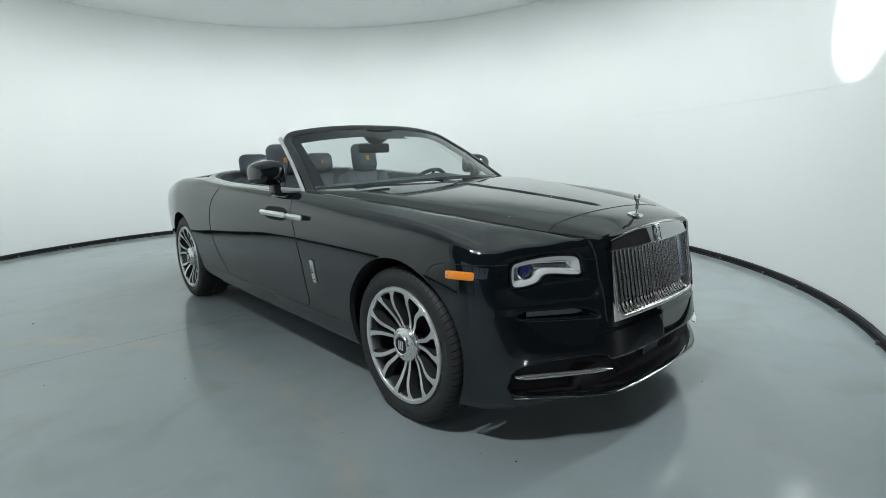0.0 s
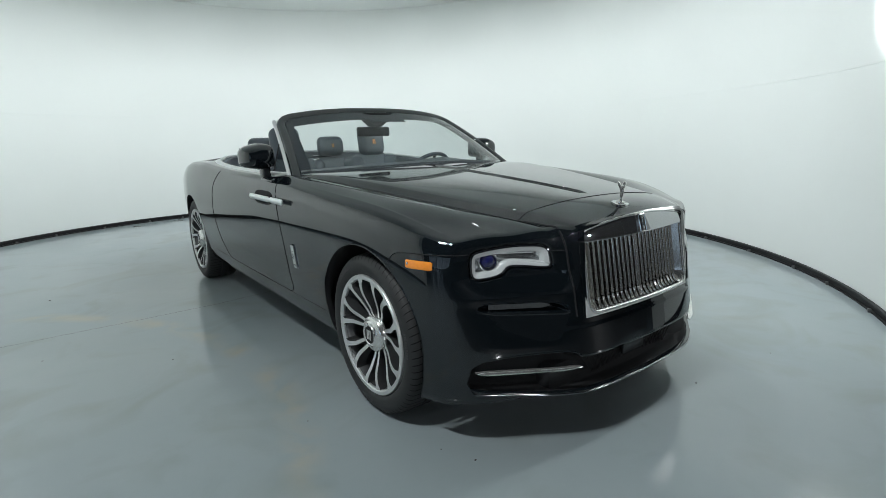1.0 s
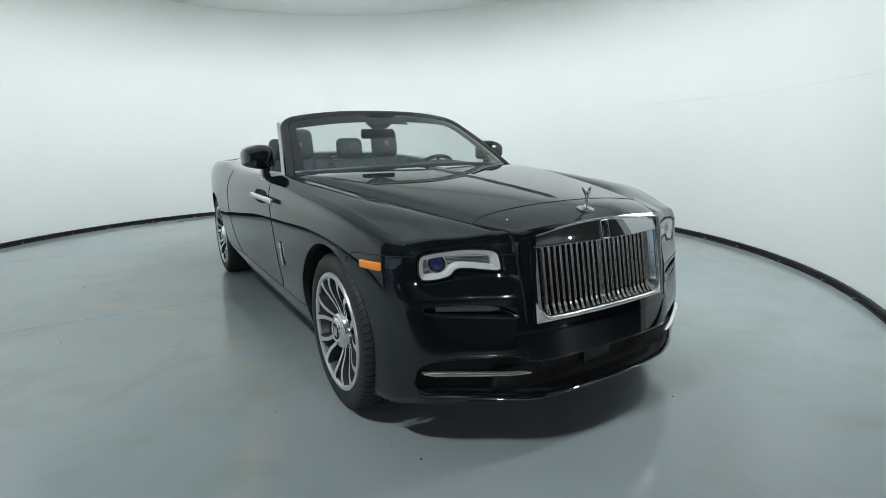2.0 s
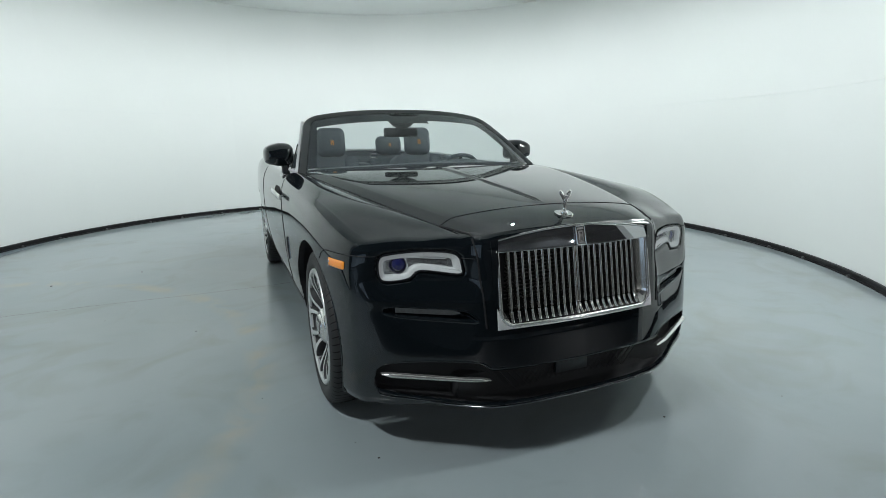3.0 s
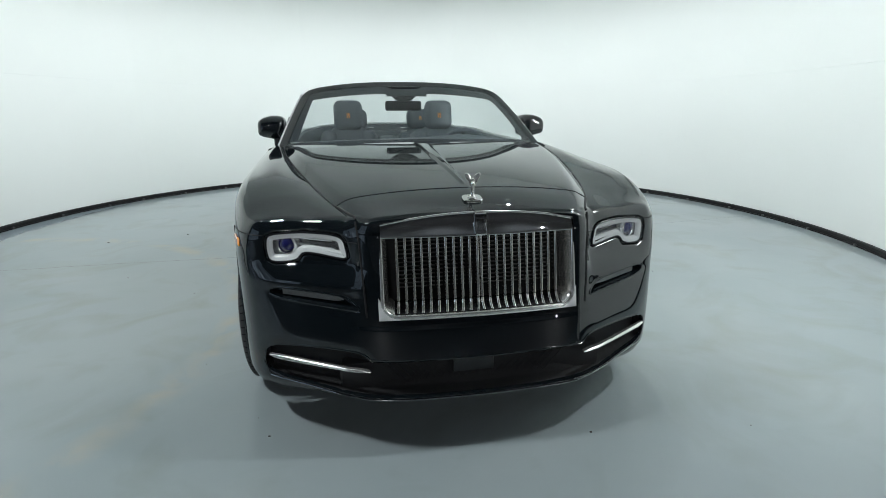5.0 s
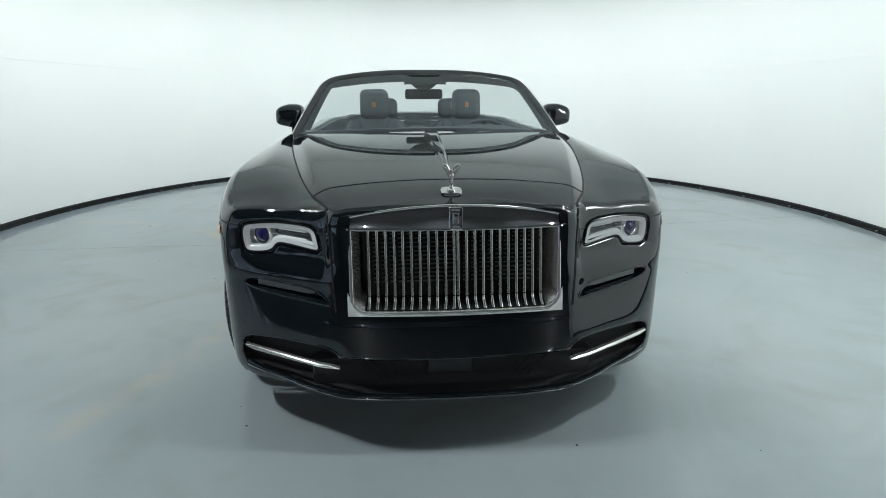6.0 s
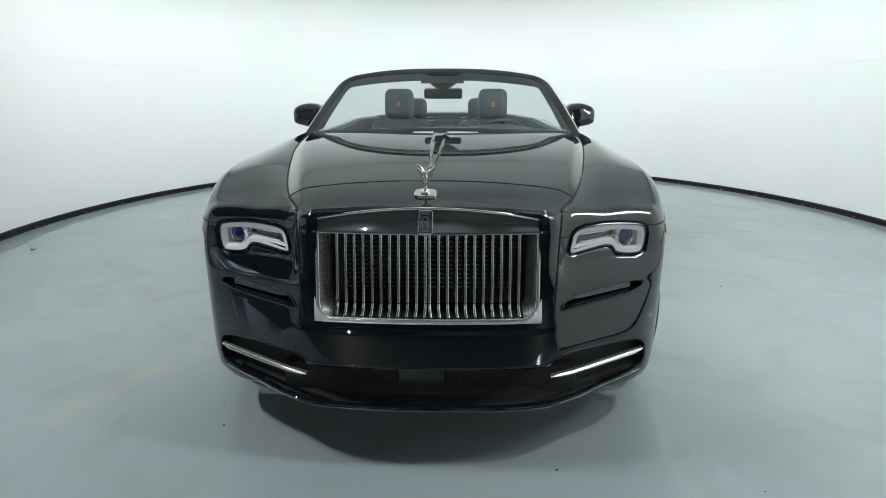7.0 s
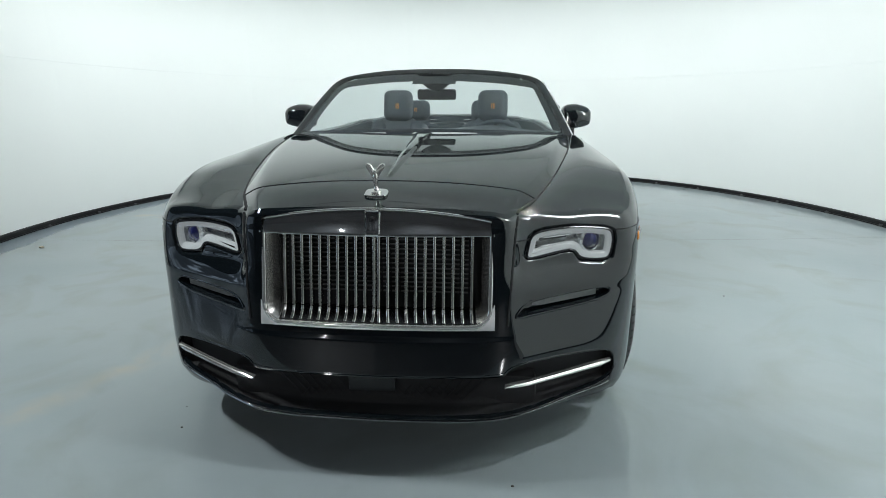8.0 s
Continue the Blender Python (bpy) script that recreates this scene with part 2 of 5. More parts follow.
def tube(points, r, n=8, closed=False, flat=1.0, r_end=None):
    """A round bar along points."""
    P = [Vector(p) for p in points]
    rows = []
    m = len(P)
    for i, p in enumerate(P):
        a, b = (P[(i - 1) % m], P[(i + 1) % m]) if closed else (P[max(0, i - 1)], P[min(m - 1, i + 1)])
        t = (b - a).normalized()
        ref = Vector((0, 0, 1)) if abs(t.z) < 0.9 else Vector((0, 1, 0))
        u = t.cross(ref).normalized()
        w = u.cross(t)
        rr = r if r_end is None else r + (r_end - r) * i / (m - 1)
        rows.append([p + rr * math.cos(2 * math.pi * j / n) * u + rr * flat * math.sin(2 * math.pi * j / n) * w for j in range(n)])
    return rows_mesh(rows, True, closed, not closed)


def lathe(profile, n=64, closed=False):
    """Turned about the x axis: profile of (x, r)."""
    rows = [[(x, r * math.cos(2 * math.pi * j / n), r * math.sin(2 * math.pi * j / n)) for j in range(n)] for x, r in profile]
    return rows_mesh(rows, True, closed)


def pchip(xs, ys):
    xs, ys = np.asarray(xs, float), np.asarray(ys, float)
    h, d = np.diff(xs), np.diff(ys) / np.diff(xs)
    m = np.zeros(len(xs))
    m[0], m[-1] = d[0], d[-1]
    for i in range(1, len(xs) - 1):
        if d[i - 1] * d[i] > 0:
            w1, w2 = 2 * h[i] + h[i - 1], h[i] + 2 * h[i - 1]
            m[i] = (w1 + w2) / (w1 / d[i - 1] + w2 / d[i])

    def f(q):
        q = np.asarray(q, float)
        i = np.clip(np.searchsorted(xs, q) - 1, 0, len(xs) - 2)
        t = np.clip((q - xs[i]) / h[i], 0, 1)
        return ((1 + 2 * t) * (1 - t) ** 2) * ys[i] + t * (1 - t) ** 2 * h[i] * m[i] + t * t * (3 - 2 * t) * ys[i + 1] + t * t * (t - 1) * h[i] * m[i + 1]
    return f


def step(a, b, x):
    t = np.clip((np.asarray(x, float) - a) / (b - a), 0, 1)
    return t * t * (3 - 2 * t)


# ---- the room ----
def arc(r, z, a0, a1, n):
    return [(CX + r * math.cos(radians(a0 + (a1 - a0) * i / n)), CY + EY * r * math.sin(radians(a0 + (a1 - a0) * i / n)), z) for i in range(n + 1)]


def curved_slab(r0, r1, z0, z1, a0, a1, n=120):
    rows = list(zip(arc(r0, z0, a0, a1, n), arc(r0, z1, a0, a1, n), arc(r1, z1, a0, a1, n), arc(r1, z0, a0, a1, n)))
    return rows_mesh(rows, True, False, True)


YT = -1.9                            # edge of the studio floor, where the added bay floor begins


def build_room():
    fl = part("floor", ([(-14, YT, 0), (14, YT, 0), (14, 10, 0), (-14, 10, 0), (-14, YT, -0.2), (14, YT, -0.2), (14, 10, -0.2), (-14, 10, -0.2)],
                        [(0, 1, 2, 3), (4, 7, 6, 5), (0, 4, 5, 1), (1, 5, 6, 2), (2, 6, 7, 3), (3, 7, 4, 0)]), FLOOR, smooth=False)
    tagged(fl, "glossy grey epoxy floor with faint stains and scuffs", "floor", kind="structure")
    # unseen floor outside, added dark so the bumper's reflections stay dark
    tagged(part("floor_bay", box(-14, -14, -0.2, 14, YT, 0.0), BAYFLOOR, smooth=False), "unseen dark floor of the bay, added to darken the car's reflections", "floor", kind="structure")
    wall = part("wall_round", curved_slab(RW + 0.012, RW + 0.15, 0.0, 4.3, A0, A1), WALL)
    tagged(wall, "curved white studio wall round the car", "wall", kind="structure")
    # two tiers of panels with a fine seam between them
    n = 8
    for k in range(n):
        a, b = A0 + (A1 - A0) * k / n, A0 + (A1 - A0) * (k + 1) / n
        part("panel", curved_slab(RW, RW + 0.0125, 0.06, 1.6535, a, b, 24), WALL, wall)
        part("panel", curved_slab(RW, RW + 0.0125, 1.655, 4.3, a, b, 24), WALL, wall)
    base = part("baseboard", join(curved_slab(RW - 0.026, RW + 0.02, 0.0, 0.012, A0, A1), curved_slab(RW - 0.012, RW + 0.02, 0.012, 0.044, A0, A1)), RAIL)
    tagged(base, "dark metal rail along the foot of the wall", "baseboard", kind="structure")
    part("rail_cap", curved_slab(RW - 0.018, RW + 0.02, 0.044, 0.058, A0, A1), RAILTOP, base, "dark grey cap of the rail")
    # a darker band on the floor along the wall, with a ragged edge
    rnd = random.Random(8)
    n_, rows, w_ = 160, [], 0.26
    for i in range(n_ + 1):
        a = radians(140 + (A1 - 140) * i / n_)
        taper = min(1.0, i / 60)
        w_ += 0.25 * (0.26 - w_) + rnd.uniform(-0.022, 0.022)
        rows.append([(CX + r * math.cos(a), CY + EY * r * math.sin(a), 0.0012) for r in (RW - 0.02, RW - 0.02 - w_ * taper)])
    tagged(part("floor_edge", rows_mesh(rows), EDGEFLOOR, fix=False, smooth=False), "darker blue-grey band on the floor along the wall with a ragged edge", "floor coat", kind="structure")
    for k in range(34):
        a = A0 + 4 + k * 8.15 + (k % 3) * 0.7
        c, s = math.cos(radians(a)), math.sin(radians(a))
        m = Matrix.Translation((CX + (RW - 0.036) * c, CY + EY * (RW - 0.036) * s, 0.016)) @ Matrix.Rotation(radians(a), 4, "Z")
        part("clip", moved(box(-0.009, -0.014, -0.013, 0.012, 0.014, 0.012, 0.004), m), RAILCLIP, base)
    disc = [(CX + RC * math.cos(2 * math.pi * i / 128), CY + EY * RC * math.sin(2 * math.pi * i / 128)) for i in range(128)]
    V = [(x, y, ZC) for x, y in disc] + [(x, y, ZC + 0.12) for x, y in disc]
    F = [tuple(range(128)), tuple(range(255, 127, -1))] + [(i, 128 + i, 128 + (i + 1) % 128, (i + 1) % 128) for i in range(128)]
    tagged(part("ceiling", (V, F), CEIL, sharp=30), "round light grey hung ceiling over the car", "ceiling", kind="structure")
    # the dark bay outside
    for nm, b in (("wall_bay_south", (-12, -11.2, 0, 12, -11, 5)), ("wall_bay_west", (-12.2, -11, 0, -12, 9, 5)), ("wall_bay_east", (12, -11, 0, 12.2, 9, 5)),
                  ("wall_bay_north", (-12, 9, 0, 12, 9.2, 5))):
        tagged(part(nm, box(*b), DARKWALL, smooth=False), "dark grey bay wall beyond the round studio", "wall", kind="structure")
    tagged(part("ceiling_bay", box(-12.2, -11.2, 5, 12.2, 9.2, 5.2), DARKWALL, smooth=False), "dark bay ceiling", "ceiling", kind="structure")
    # a wide glazed door to daylight in the bay's west wall
    bars = [box(-12.0, y - 0.03, 0.0, -11.92, y + 0.03, 3.5) for y in (-8.2, -5.85, -3.5, -1.15, 1.2)] + [box(-12.0, -8.17, z, -11.93, 1.17, z + 0.06) for z in (0.0, 3.44)]
    door = part("door_1", join(*bars), RAIL, smooth=False)
    tagged(door, "wide glazed bay door with daylight behind it", "door", kind="structure")
    for k in range(4):
        y = -8.16 + 2.35 * k
        part("pane", box(-11.985, y, 0.07, -11.97, y + 2.27, 3.43), DAYGLOW, door, smooth=False)


build_room()


def floor_marks():
    pts = [(-3.6, 2.13), (-2.3, 2.17), (-1.6, 2.168), (-1.06, 2.18), (0.4, 2.36), (2.15, 2.574), (3.08, 2.676), (4.4, 2.86)]
    rnd = random.Random(4)
    line = []
    for (x0, y0), (x1, y1) in zip(pts, pts[1:]):
        for i in range(24):
            f = i / 24
            line.append((x0 + (x1 - x0) * f, y0 + (y1 - y0) * f + rnd.uniform(-0.004, 0.004), 0.0006))
    V, F = [], []
    for i, (x, y, z) in enumerate(line):
        w = 0.0015 + 0.0022 * rnd.random()
        V += [(x, y - w, z), (x, y + w, z)]
        if i:
            F.append((2 * i - 2, 2 * i, 2 * i + 1, 2 * i - 1))
    tagged(part("floor_crack", (V, F), material("crack_dirt", (0.05, 0.055, 0.06), 0.8), fix=False), "thin dark crack running across the epoxy floor", "crack", kind="structure")


floor_marks()


def grit(x, y, size, seed):
    rnd = random.Random(seed)
    bm = bmesh.new()
    bmesh.ops.create_icosphere(bm, subdivisions=1, radius=size)
    for v in bm.verts:
        v.co = Vector((v.co.x * rnd.uniform(0.7, 1.6), v.co.y * rnd.uniform(0.6, 1.2), max(0.0, v.co.z * 0.5 + size * 0.3)))
    vf = [tuple(v.co + Vector((x, y, 0.0))) for v in bm.verts], [tuple(v.index for v in f.verts) for f in bm.faces]
    bm.free()
    return vf


GRIT = material("dark_grit", (0.03, 0.028, 0.025), 0.9)
LEAF = material("dry_flake", (0.42, 0.36, 0.27), 0.8)
for k, (x, y, size) in enumerate(((0.444, -0.815, 0.005), (-0.81, -0.59, 0.005), (-0.87, -0.45, 0.003), (-2.09, 3.2, 0.008), (-2.14, 1.73, 0.004), (-1.54, 1.24, 0.004), (-2.76, 2.98, 0.01), (1.91, 1.06, 0.006), (-1.2, 0.1, 0.003), (1.1, -0.9, 0.003))):
    tagged(part("grit", grit(x, y, size, k), GRIT), "tiny dark bit of grit lying on the epoxy floor", "grit", "floor grit")
tagged(part("leaf_flake", grit(-3.54, 1.855, 0.022, 77), LEAF), "pale dry flake lying on the epoxy floor", "flake")


# ---- the car: front axle at y = 0, facing -y ----
from mathutils.bvhtree import BVHTree

car = tagged(new("convertible_car"), "glossy black open-top convertible with a tall chrome slatted grille", "car")
WR = 0.366
FY, RY = 0.0, 3.12

# plan knots of the flank: upper x, y; lower x, y; shoulder height; foot height; target on the spine
KN = [
    (0.000, -0.729, 0.000, -0.802, 0.897, 0.205, -0.640),
    (0.200, -0.727, 0.200, -0.797, 0.889, 0.205, -0.630),
    (0.375, -0.718, 0.375, -0.778, 0.862, 0.207, -0.600),
    (0.412, -0.706, 0.430, -0.762, 0.862, 0.210, -0.575),
    (0.450, -0.670, 0.490, -0.736, 0.866, 0.213, -0.540),
    (0.600, -0.597, 0.615, -0.668, 0.860, 0.215, -0.480),
    (0.757, -0.528, 0.750, -0.592, 0.842, 0.205, -0.410),
    (0.808, -0.514, 0.808, -0.548, 0.842, 0.205, -0.380),
    (0.842, -0.496, 0.842, -0.511, 0.832, 0.195, -0.355),
    (0.862, -0.470, 0.862, -0.473, 0.830, 0.192, -0.330),
    (0.882, -0.424, 0.882, -0.424, 0.828, 0.190, -0.295),
    (0.911, -0.325, 0.911, -0.325, 0.842, 0.190, -0.220),
    (0.942, -0.150, 0.940, -0.150, 0.876, 0.200, -0.090),
    (0.956, 0.100, 0.955, 0.100, 0.922, 0.225, 0.120),
    (0.964, 0.600, 0.963, 0.600, 0.978, 0.235, 0.600),
    (0.969, 1.200, 0.968, 1.200, 1.002, 0.238, 1.200),
    (0.974, 2.000, 0.973, 2.000, 1.018, 0.240, 2.000),
    (0.974, 2.700, 0.973, 2.700, 1.052, 0.240, 2.700),
    (0.966, 3.150, 0.965, 3.150, 1.050, 0.240, 3.150),
    (0.922, 3.550, 0.920, 3.550, 1.005, 0.245, 3.500),
    (0.855, 3.900, 0.850, 3.900, 0.960, 0.250, 3.800),
    (0.760, 4.200, 0.755, 4.200, 0.925, 0.260, 4.020),
    (0.590, 4.400, 0.590, 4.410, 0.905, 0.270, 4.180),
    (0.300, 4.470, 0.300, 4.490, 0.900, 0.280, 4.280),
    (0.000, 4.490, 0.000, 4.510, 0.900, 0.280, 4.300),
]
KU = [0.0]
for a, b in zip(KN, KN[1:]):
    KU.append(KU[-1] + math.hypot(b[0] - a[0], b[1] - a[1]))
CUR = [pchip(KU, [k[i] for k in KN]) for i in range(7)]


def fair(xs, ys, width=0.05):
    """A pchip curve rounded off over a width along x."""
    f = pchip(xs, ys)
    q = np.linspace(xs[0], xs[-1], 1200)
    v = f(q)
    n = max(1, int(width / (q[1] - q[0])))
    for _ in range(3):
        pad = np.concatenate([2 * v[0] - v[n:0:-1], v, 2 * v[-1] - v[-2:-n - 2:-1]])
        cs = np.concatenate([[0], np.cumsum(pad)])
        v = (cs[2 * n + 1:] - cs[:-2 * n - 1]) / (2 * n + 1)
    return lambda y: np.interp(y, q, v)


# hood: spine height, shut line and its height along y
HY = [-0.76, -0.634, -0.57, -0.40, 0.0, 0.40, 0.75, 0.95, 1.3]
ZSPINE = fair(HY, [0.874, 0.926, 0.940, 0.962, 1.002, 1.034, 1.056, 1.064, 1.07])
XSHUT = fair(HY, [0.40, 0.455, 0.482, 0.545, 0.655, 0.745, 0.80, 0.82, 0.83])
ZSHUT = fair(HY, [0.840, 0.868, 0.882, 0.906, 0.953, 0.992, 1.018, 1.028, 1.03])


# shoulder: plan inset line and its height along y
SY = [-0.70, -0.45, -0.33, -0.15, 0.0, 0.3, 0.6, 0.9, 1.3, 2.0, 2.4, 2.7, 3.0, 3.3, 3.6, 3.9, 4.2, 4.5]
ZSHO = fair(SY, [0.844, 0.863, 0.895, 0.937, 0.954, 0.972, 0.990, 1.006, 1.020, 1.034, 1.052, 1.068, 1.067, 1.045, 1.003, 0.96, 0.92, 0.895])
XSHO = fair(SY, [0.80, 0.80, 0.825, 0.868, 0.885, 0.896, 0.902, 0.906, 0.909, 0.914, 0.916, 0.916, 0.910, 0.885, 0.845, 0.79, 0.71, 0.56])


def facet_width(y):
    """Width of the angled facet along the hood's edge."""
    return 0.052 - 0.034 * step(0.55, 0.95, y)


def top_height(x, y):
    """Height of the upper skin: hood, fenders, belt and rear deck."""
    x, y = np.abs(np.asarray(x, float)), np.asarray(y, float)
    xs, zsp, zs = XSHUT(y), ZSPINE(y), ZSHUT(y)
    # hood: a gentle crown, a crease, then a narrow facet down to the shut line
    cw = facet_width(y)
    drop = 0.56 * cw
    xc, zc = xs - cw, zs + drop
    crown = zsp - np.maximum(zsp - zc, 0.004) * np.clip(x / xc, 0, 1.2) ** 2.3
    facet = zs + drop * (xs - x) / cw
    soft = 0.0035
    hood = -soft * np.log(np.exp(-(crown - zs) / soft) + np.exp(-(facet - zs) / soft)) + zs
    xo, zo = XSHO(y), ZSHO(y)
    f = np.clip((x - xs) / np.maximum(xo - xs, 0.02), 0, 1.6)
    fend = zs + (zo - zs) * f ** 1.5 - 0.030 * (1 - step(-0.68, -0.32, y)) * step(0.0, 0.45, f) + (0.006 + 0.009 * step(-0.45, -0.1, y) - 0.004 * step(0.2, 0.9, y)) * np.sin(np.pi * np.clip(f, 0, 1))
    front = np.where(x < xs, hood, fend)
    g = np.clip(1 - x / xo, 0, 1)
    back = zo + np.where(y > 2.9, 0.055, 0.035) * (1 - (1 - g) ** 2.4) - 0.6 * np.clip(x - xo, 0, 0.05)
    w = step(0.95, 1.25, y)
    return front * (1 - w) + back * w


def sdf_poly(px, pz, poly):
    """Signed distance to a polygon, inside negative."""
    d = np.full(px.shape, 1e9)
    inside = np.zeros(px.shape, bool)
    n = len(poly)
    for i in range(n):
        (ax, az), (bx, bz) = poly[i], poly[(i + 1) % n]
        ex, ez = bx - ax, bz - az
        t = np.clip(((px - ax) * ex + (pz - az) * ez) / (ex * ex + ez * ez), 0, 1)
        d = np.minimum(d, np.hypot(px - ax - t * ex, pz - az - t * ez))
        c = ((az <= pz) & (bz > pz)) | ((bz <= pz) & (az > pz))
        with np.errstate(divide="ignore", invalid="ignore"):
            xi = ax + (pz - az) / (bz - az if bz != az else 1e-9) * ex
        inside ^= c & (px < xi)
    return np.where(inside, -d, d)


def smooth_poly(poly, times=2):
    for _ in range(times):
        out = []
        for i, (ax, az) in enumerate(poly):
            bx, bz = poly[(i + 1) % len(poly)]
            out += [(0.75 * ax + 0.25 * bx, 0.75 * az + 0.25 * bz), (0.25 * ax + 0.75 * bx, 0.25 * az + 0.75 * bz)]
        poly = out
    return poly


LAMP = [(0.768, 0.760), (0.760, 0.792), (0.735, 0.803), (0.62, 0.816), (0.53, 0.813), (0.497, 0.806), (0.481, 0.792), (0.475, 0.762), (0.470, 0.736), (0.478, 0.726), (0.497, 0.725), (0.605, 0.742),
        (0.632, 0.738), (0.655, 0.706), (0.735, 0.696), (0.762, 0.706)]
INTAKE = [(-0.45, 0.366), (0.405, 0.366), (0.428, 0.390), (0.47, 0.401), (0.62, 0.400), (0.72, 0.393), (0.768, 0.380), (0.795, 0.352), (0.805, 0.300), (0.785, 0.258), (0.50, 0.236), (0.40, 0.228), (-0.45, 0.224)]
SLOT = [(0.766, 0.588), (0.752, 0.602), (0.71, 0.608), (0.60, 0.602), (0.49, 0.594), (0.455, 0.575), (0.436, 0.551), (0.50, 0.555), (0.60, 0.561), (0.70, 0.569), (0.745, 0.578)]


def build_body():
    us = np.concatenate([np.linspace(0, KU[11], 210)[:-1], np.linspace(KU[11], KU[13], 40)[:-1], np.linspace(KU[13], KU[19], 260)[:-1], np.linspace(KU[19], KU[24], 70)])
    vs = np.concatenate([np.linspace(0, 0.86, 110)[:-1], np.linspace(0.86, 1, 26)])
    nu, nv = len(us), len(vs)
    k = [c(us) for c in CUR]
    # fair the plan, leaving the upper nose as it is
    keep = 1 - step(0.44, 0.56, k[0]) * (k[1] < 2.0)
    for a in (0, 1, 2, 3):
        v = k[a].copy()
        for _ in range(3):
            w_ = np.convolve(np.pad(v, 7, mode="edge"), np.ones(15) / 15, "valid")
            v = np.where(np.arange(len(v)) < 8, v, w_)
        k[a] = keep * k[a] + (1 - keep) * v if a < 2 else v
    ux, uy, lx, ly, zsh, zb, yt = [a[:, None] for a in k]
    # inward plan normals
    tx, ty = np.gradient(ux[:, 0], us), np.gradient(uy[:, 0], us)
    ln = np.hypot(tx, ty)
    nx, ny = (-ty / ln)[:, None], (tx / ln)[:, None]
    for _ in range(8):
        nx[1:-1] = (nx[:-2] + nx[1:-1] + nx[2:]) / 3
        ny[1:-1] = (ny[:-2] + ny[1:-1] + ny[2:]) / 3
    pod0 = np.where(uy < 0, 1 - step(0.384, 0.462, ux), 0)
    fr0 = (1 - step(-0.50, -0.30, uy)) * (1 - step(0.79, 0.87, ux))
    tin = (0.066 - 0.024 * fr0) * (1 - pod0) + 0.02 * pod0
    zsh = top_height(ux + nx * tin, uy + ny * tin)
    Z = zb + (zsh - zb) * vs[None, :]
    pod = 1 - step(0.384, 0.462, ux) * np.ones_like(Z)
    pod = np.where(uy < 0, pod, 0)
    # below the lamps the nose slopes forward, bends down to the slot and rolls over to the bumper's face
    fall = sum(m * e * np.logaddexp(0, (q - Z) / e) for q, m, e in ((0.702, 8.0, 0.006), (0.670, -2.5, 0.009), (0.630, -5.0, 0.0025), (0.592, 2.1, 0.004), (0.420, -2.6, 0.009)))
    w_side = np.clip(1 - fall, 0, 1)
    w_pod = 0.22 * np.clip((Z - 0.37) / 0.115, 0, 1) + 0.08 * step(0.484, 0.498, Z) + 0.70 * np.clip((Z - 0.50) / 0.32, 0, 1)
    w = pod * w_pod + (1 - pod) * w_side
    X, Y = lx + (ux - lx) * w, ly + (uy - ly) * w
    inset = pchip([0, 0.03, 0.10, 0.20, 0.35, 0.5, 0.68, 0.8, 0.88, 0.94, 0.975, 1.0], [0.100, 0.070, 0.048, 0.030, 0.010, 0.001, 0, 0.003, 0.010, 0.024, 0.039, 0.066])(vs)[None, :] * np.ones_like(Z)
    frontness = 1 - step(-0.12, 0.25, uy)
    crisp = pchip([0, 0.86, 0.92, 0.955, 0.98, 0.993, 1.0], [0, 0.001, 0.005, 0.0115, 0.0205, 0.0305, 0.042])(vs)[None, :]
    inset = np.where(vs[None, :] > 0.5, inset + (crisp - inset) * fr0, inset)
    # at the nose the foot is a lip, not a tuck, and the roll above the lamps is tighter
    lipped = 1 - step(-0.66, -0.54, uy)
    nose_low = lipped * pchip([0, 0.02, 0.045, 0.08, 0.2, 1], [0.012, -0.006, -0.006, 0.010, 0.004, 0.0])(vs)[None, :] + (1 - lipped) * pchip([0, 0.05, 0.12, 0.25, 1], [0.022, 0.008, 0.003, 0.0, 0.0])(vs)[None, :]
    below = frontness * (1 - step(0.45, 0.75, vs))[None, :]
    inset = inset + below * (nose_low - inset)
    podin = pchip([0, 0.9, 0.97, 1.0], [0, 0, 0.004, 0.02])(vs)[None, :]
    inset = inset * (1 - pod) + pod * (podin + nose_low * below)
    X, Y = X + nx * inset, Y + ny * inset
    X[0] = 0
    X[-1] = 0
    # hollows in the nose, with the nearest vertices drawn onto their outlines
    front = (uy < -0.2) & (X > 0.004)
    for poly in (INTAKE, LAMP):
        e = 0.0005
        d0 = sdf_poly(X, Z, poly)
        gx, gz = (sdf_poly(X + e, Z, poly) - d0) / e, (sdf_poly(X, Z + e, poly) - d0) / e
        near = front & (np.abs(d0) < 0.0034)
        X, Z = np.where(near, X - d0 * gx, X), np.where(near, Z - d0 * gz, Z)
    sd = sdf_poly(X, Z, INTAKE)
    front = uy < -0.2
    hollow = np.where(front, step(-0.0002, -0.007, sd), 0)
    Y = Y + 0.075 * hollow
    sdl = np.where(front, sdf_poly(X, Z, LAMP), 1)
    Y = Y + np.where(front, 0.012 * step(0.012, 0.0, sdl), 0)
    sds = sdf_poly(X, Z, SLOT)
    Y = Y + np.where(front, 0.036 * step(-0.001, -0.007, sds), 0)
    # wheel openings
    cut = np.zeros_like(Z, bool)
    for cy, r, ry in ((FY + 0.008, 0.412, 0.393), (RY, 0.408, 0.405)):
        d = np.hypot((Y - cy) * r / ry, Z - WR)
        snap = (d < r) & (d > r - 0.020) & (X > 0.7)
        f = np.where(snap, r / np.maximum(d, 1e-6), 1)
        Y, Z2 = cy + (Y - cy) * f, WR + (Z - WR) * f
        Z = np.where(snap, Z2, Z)
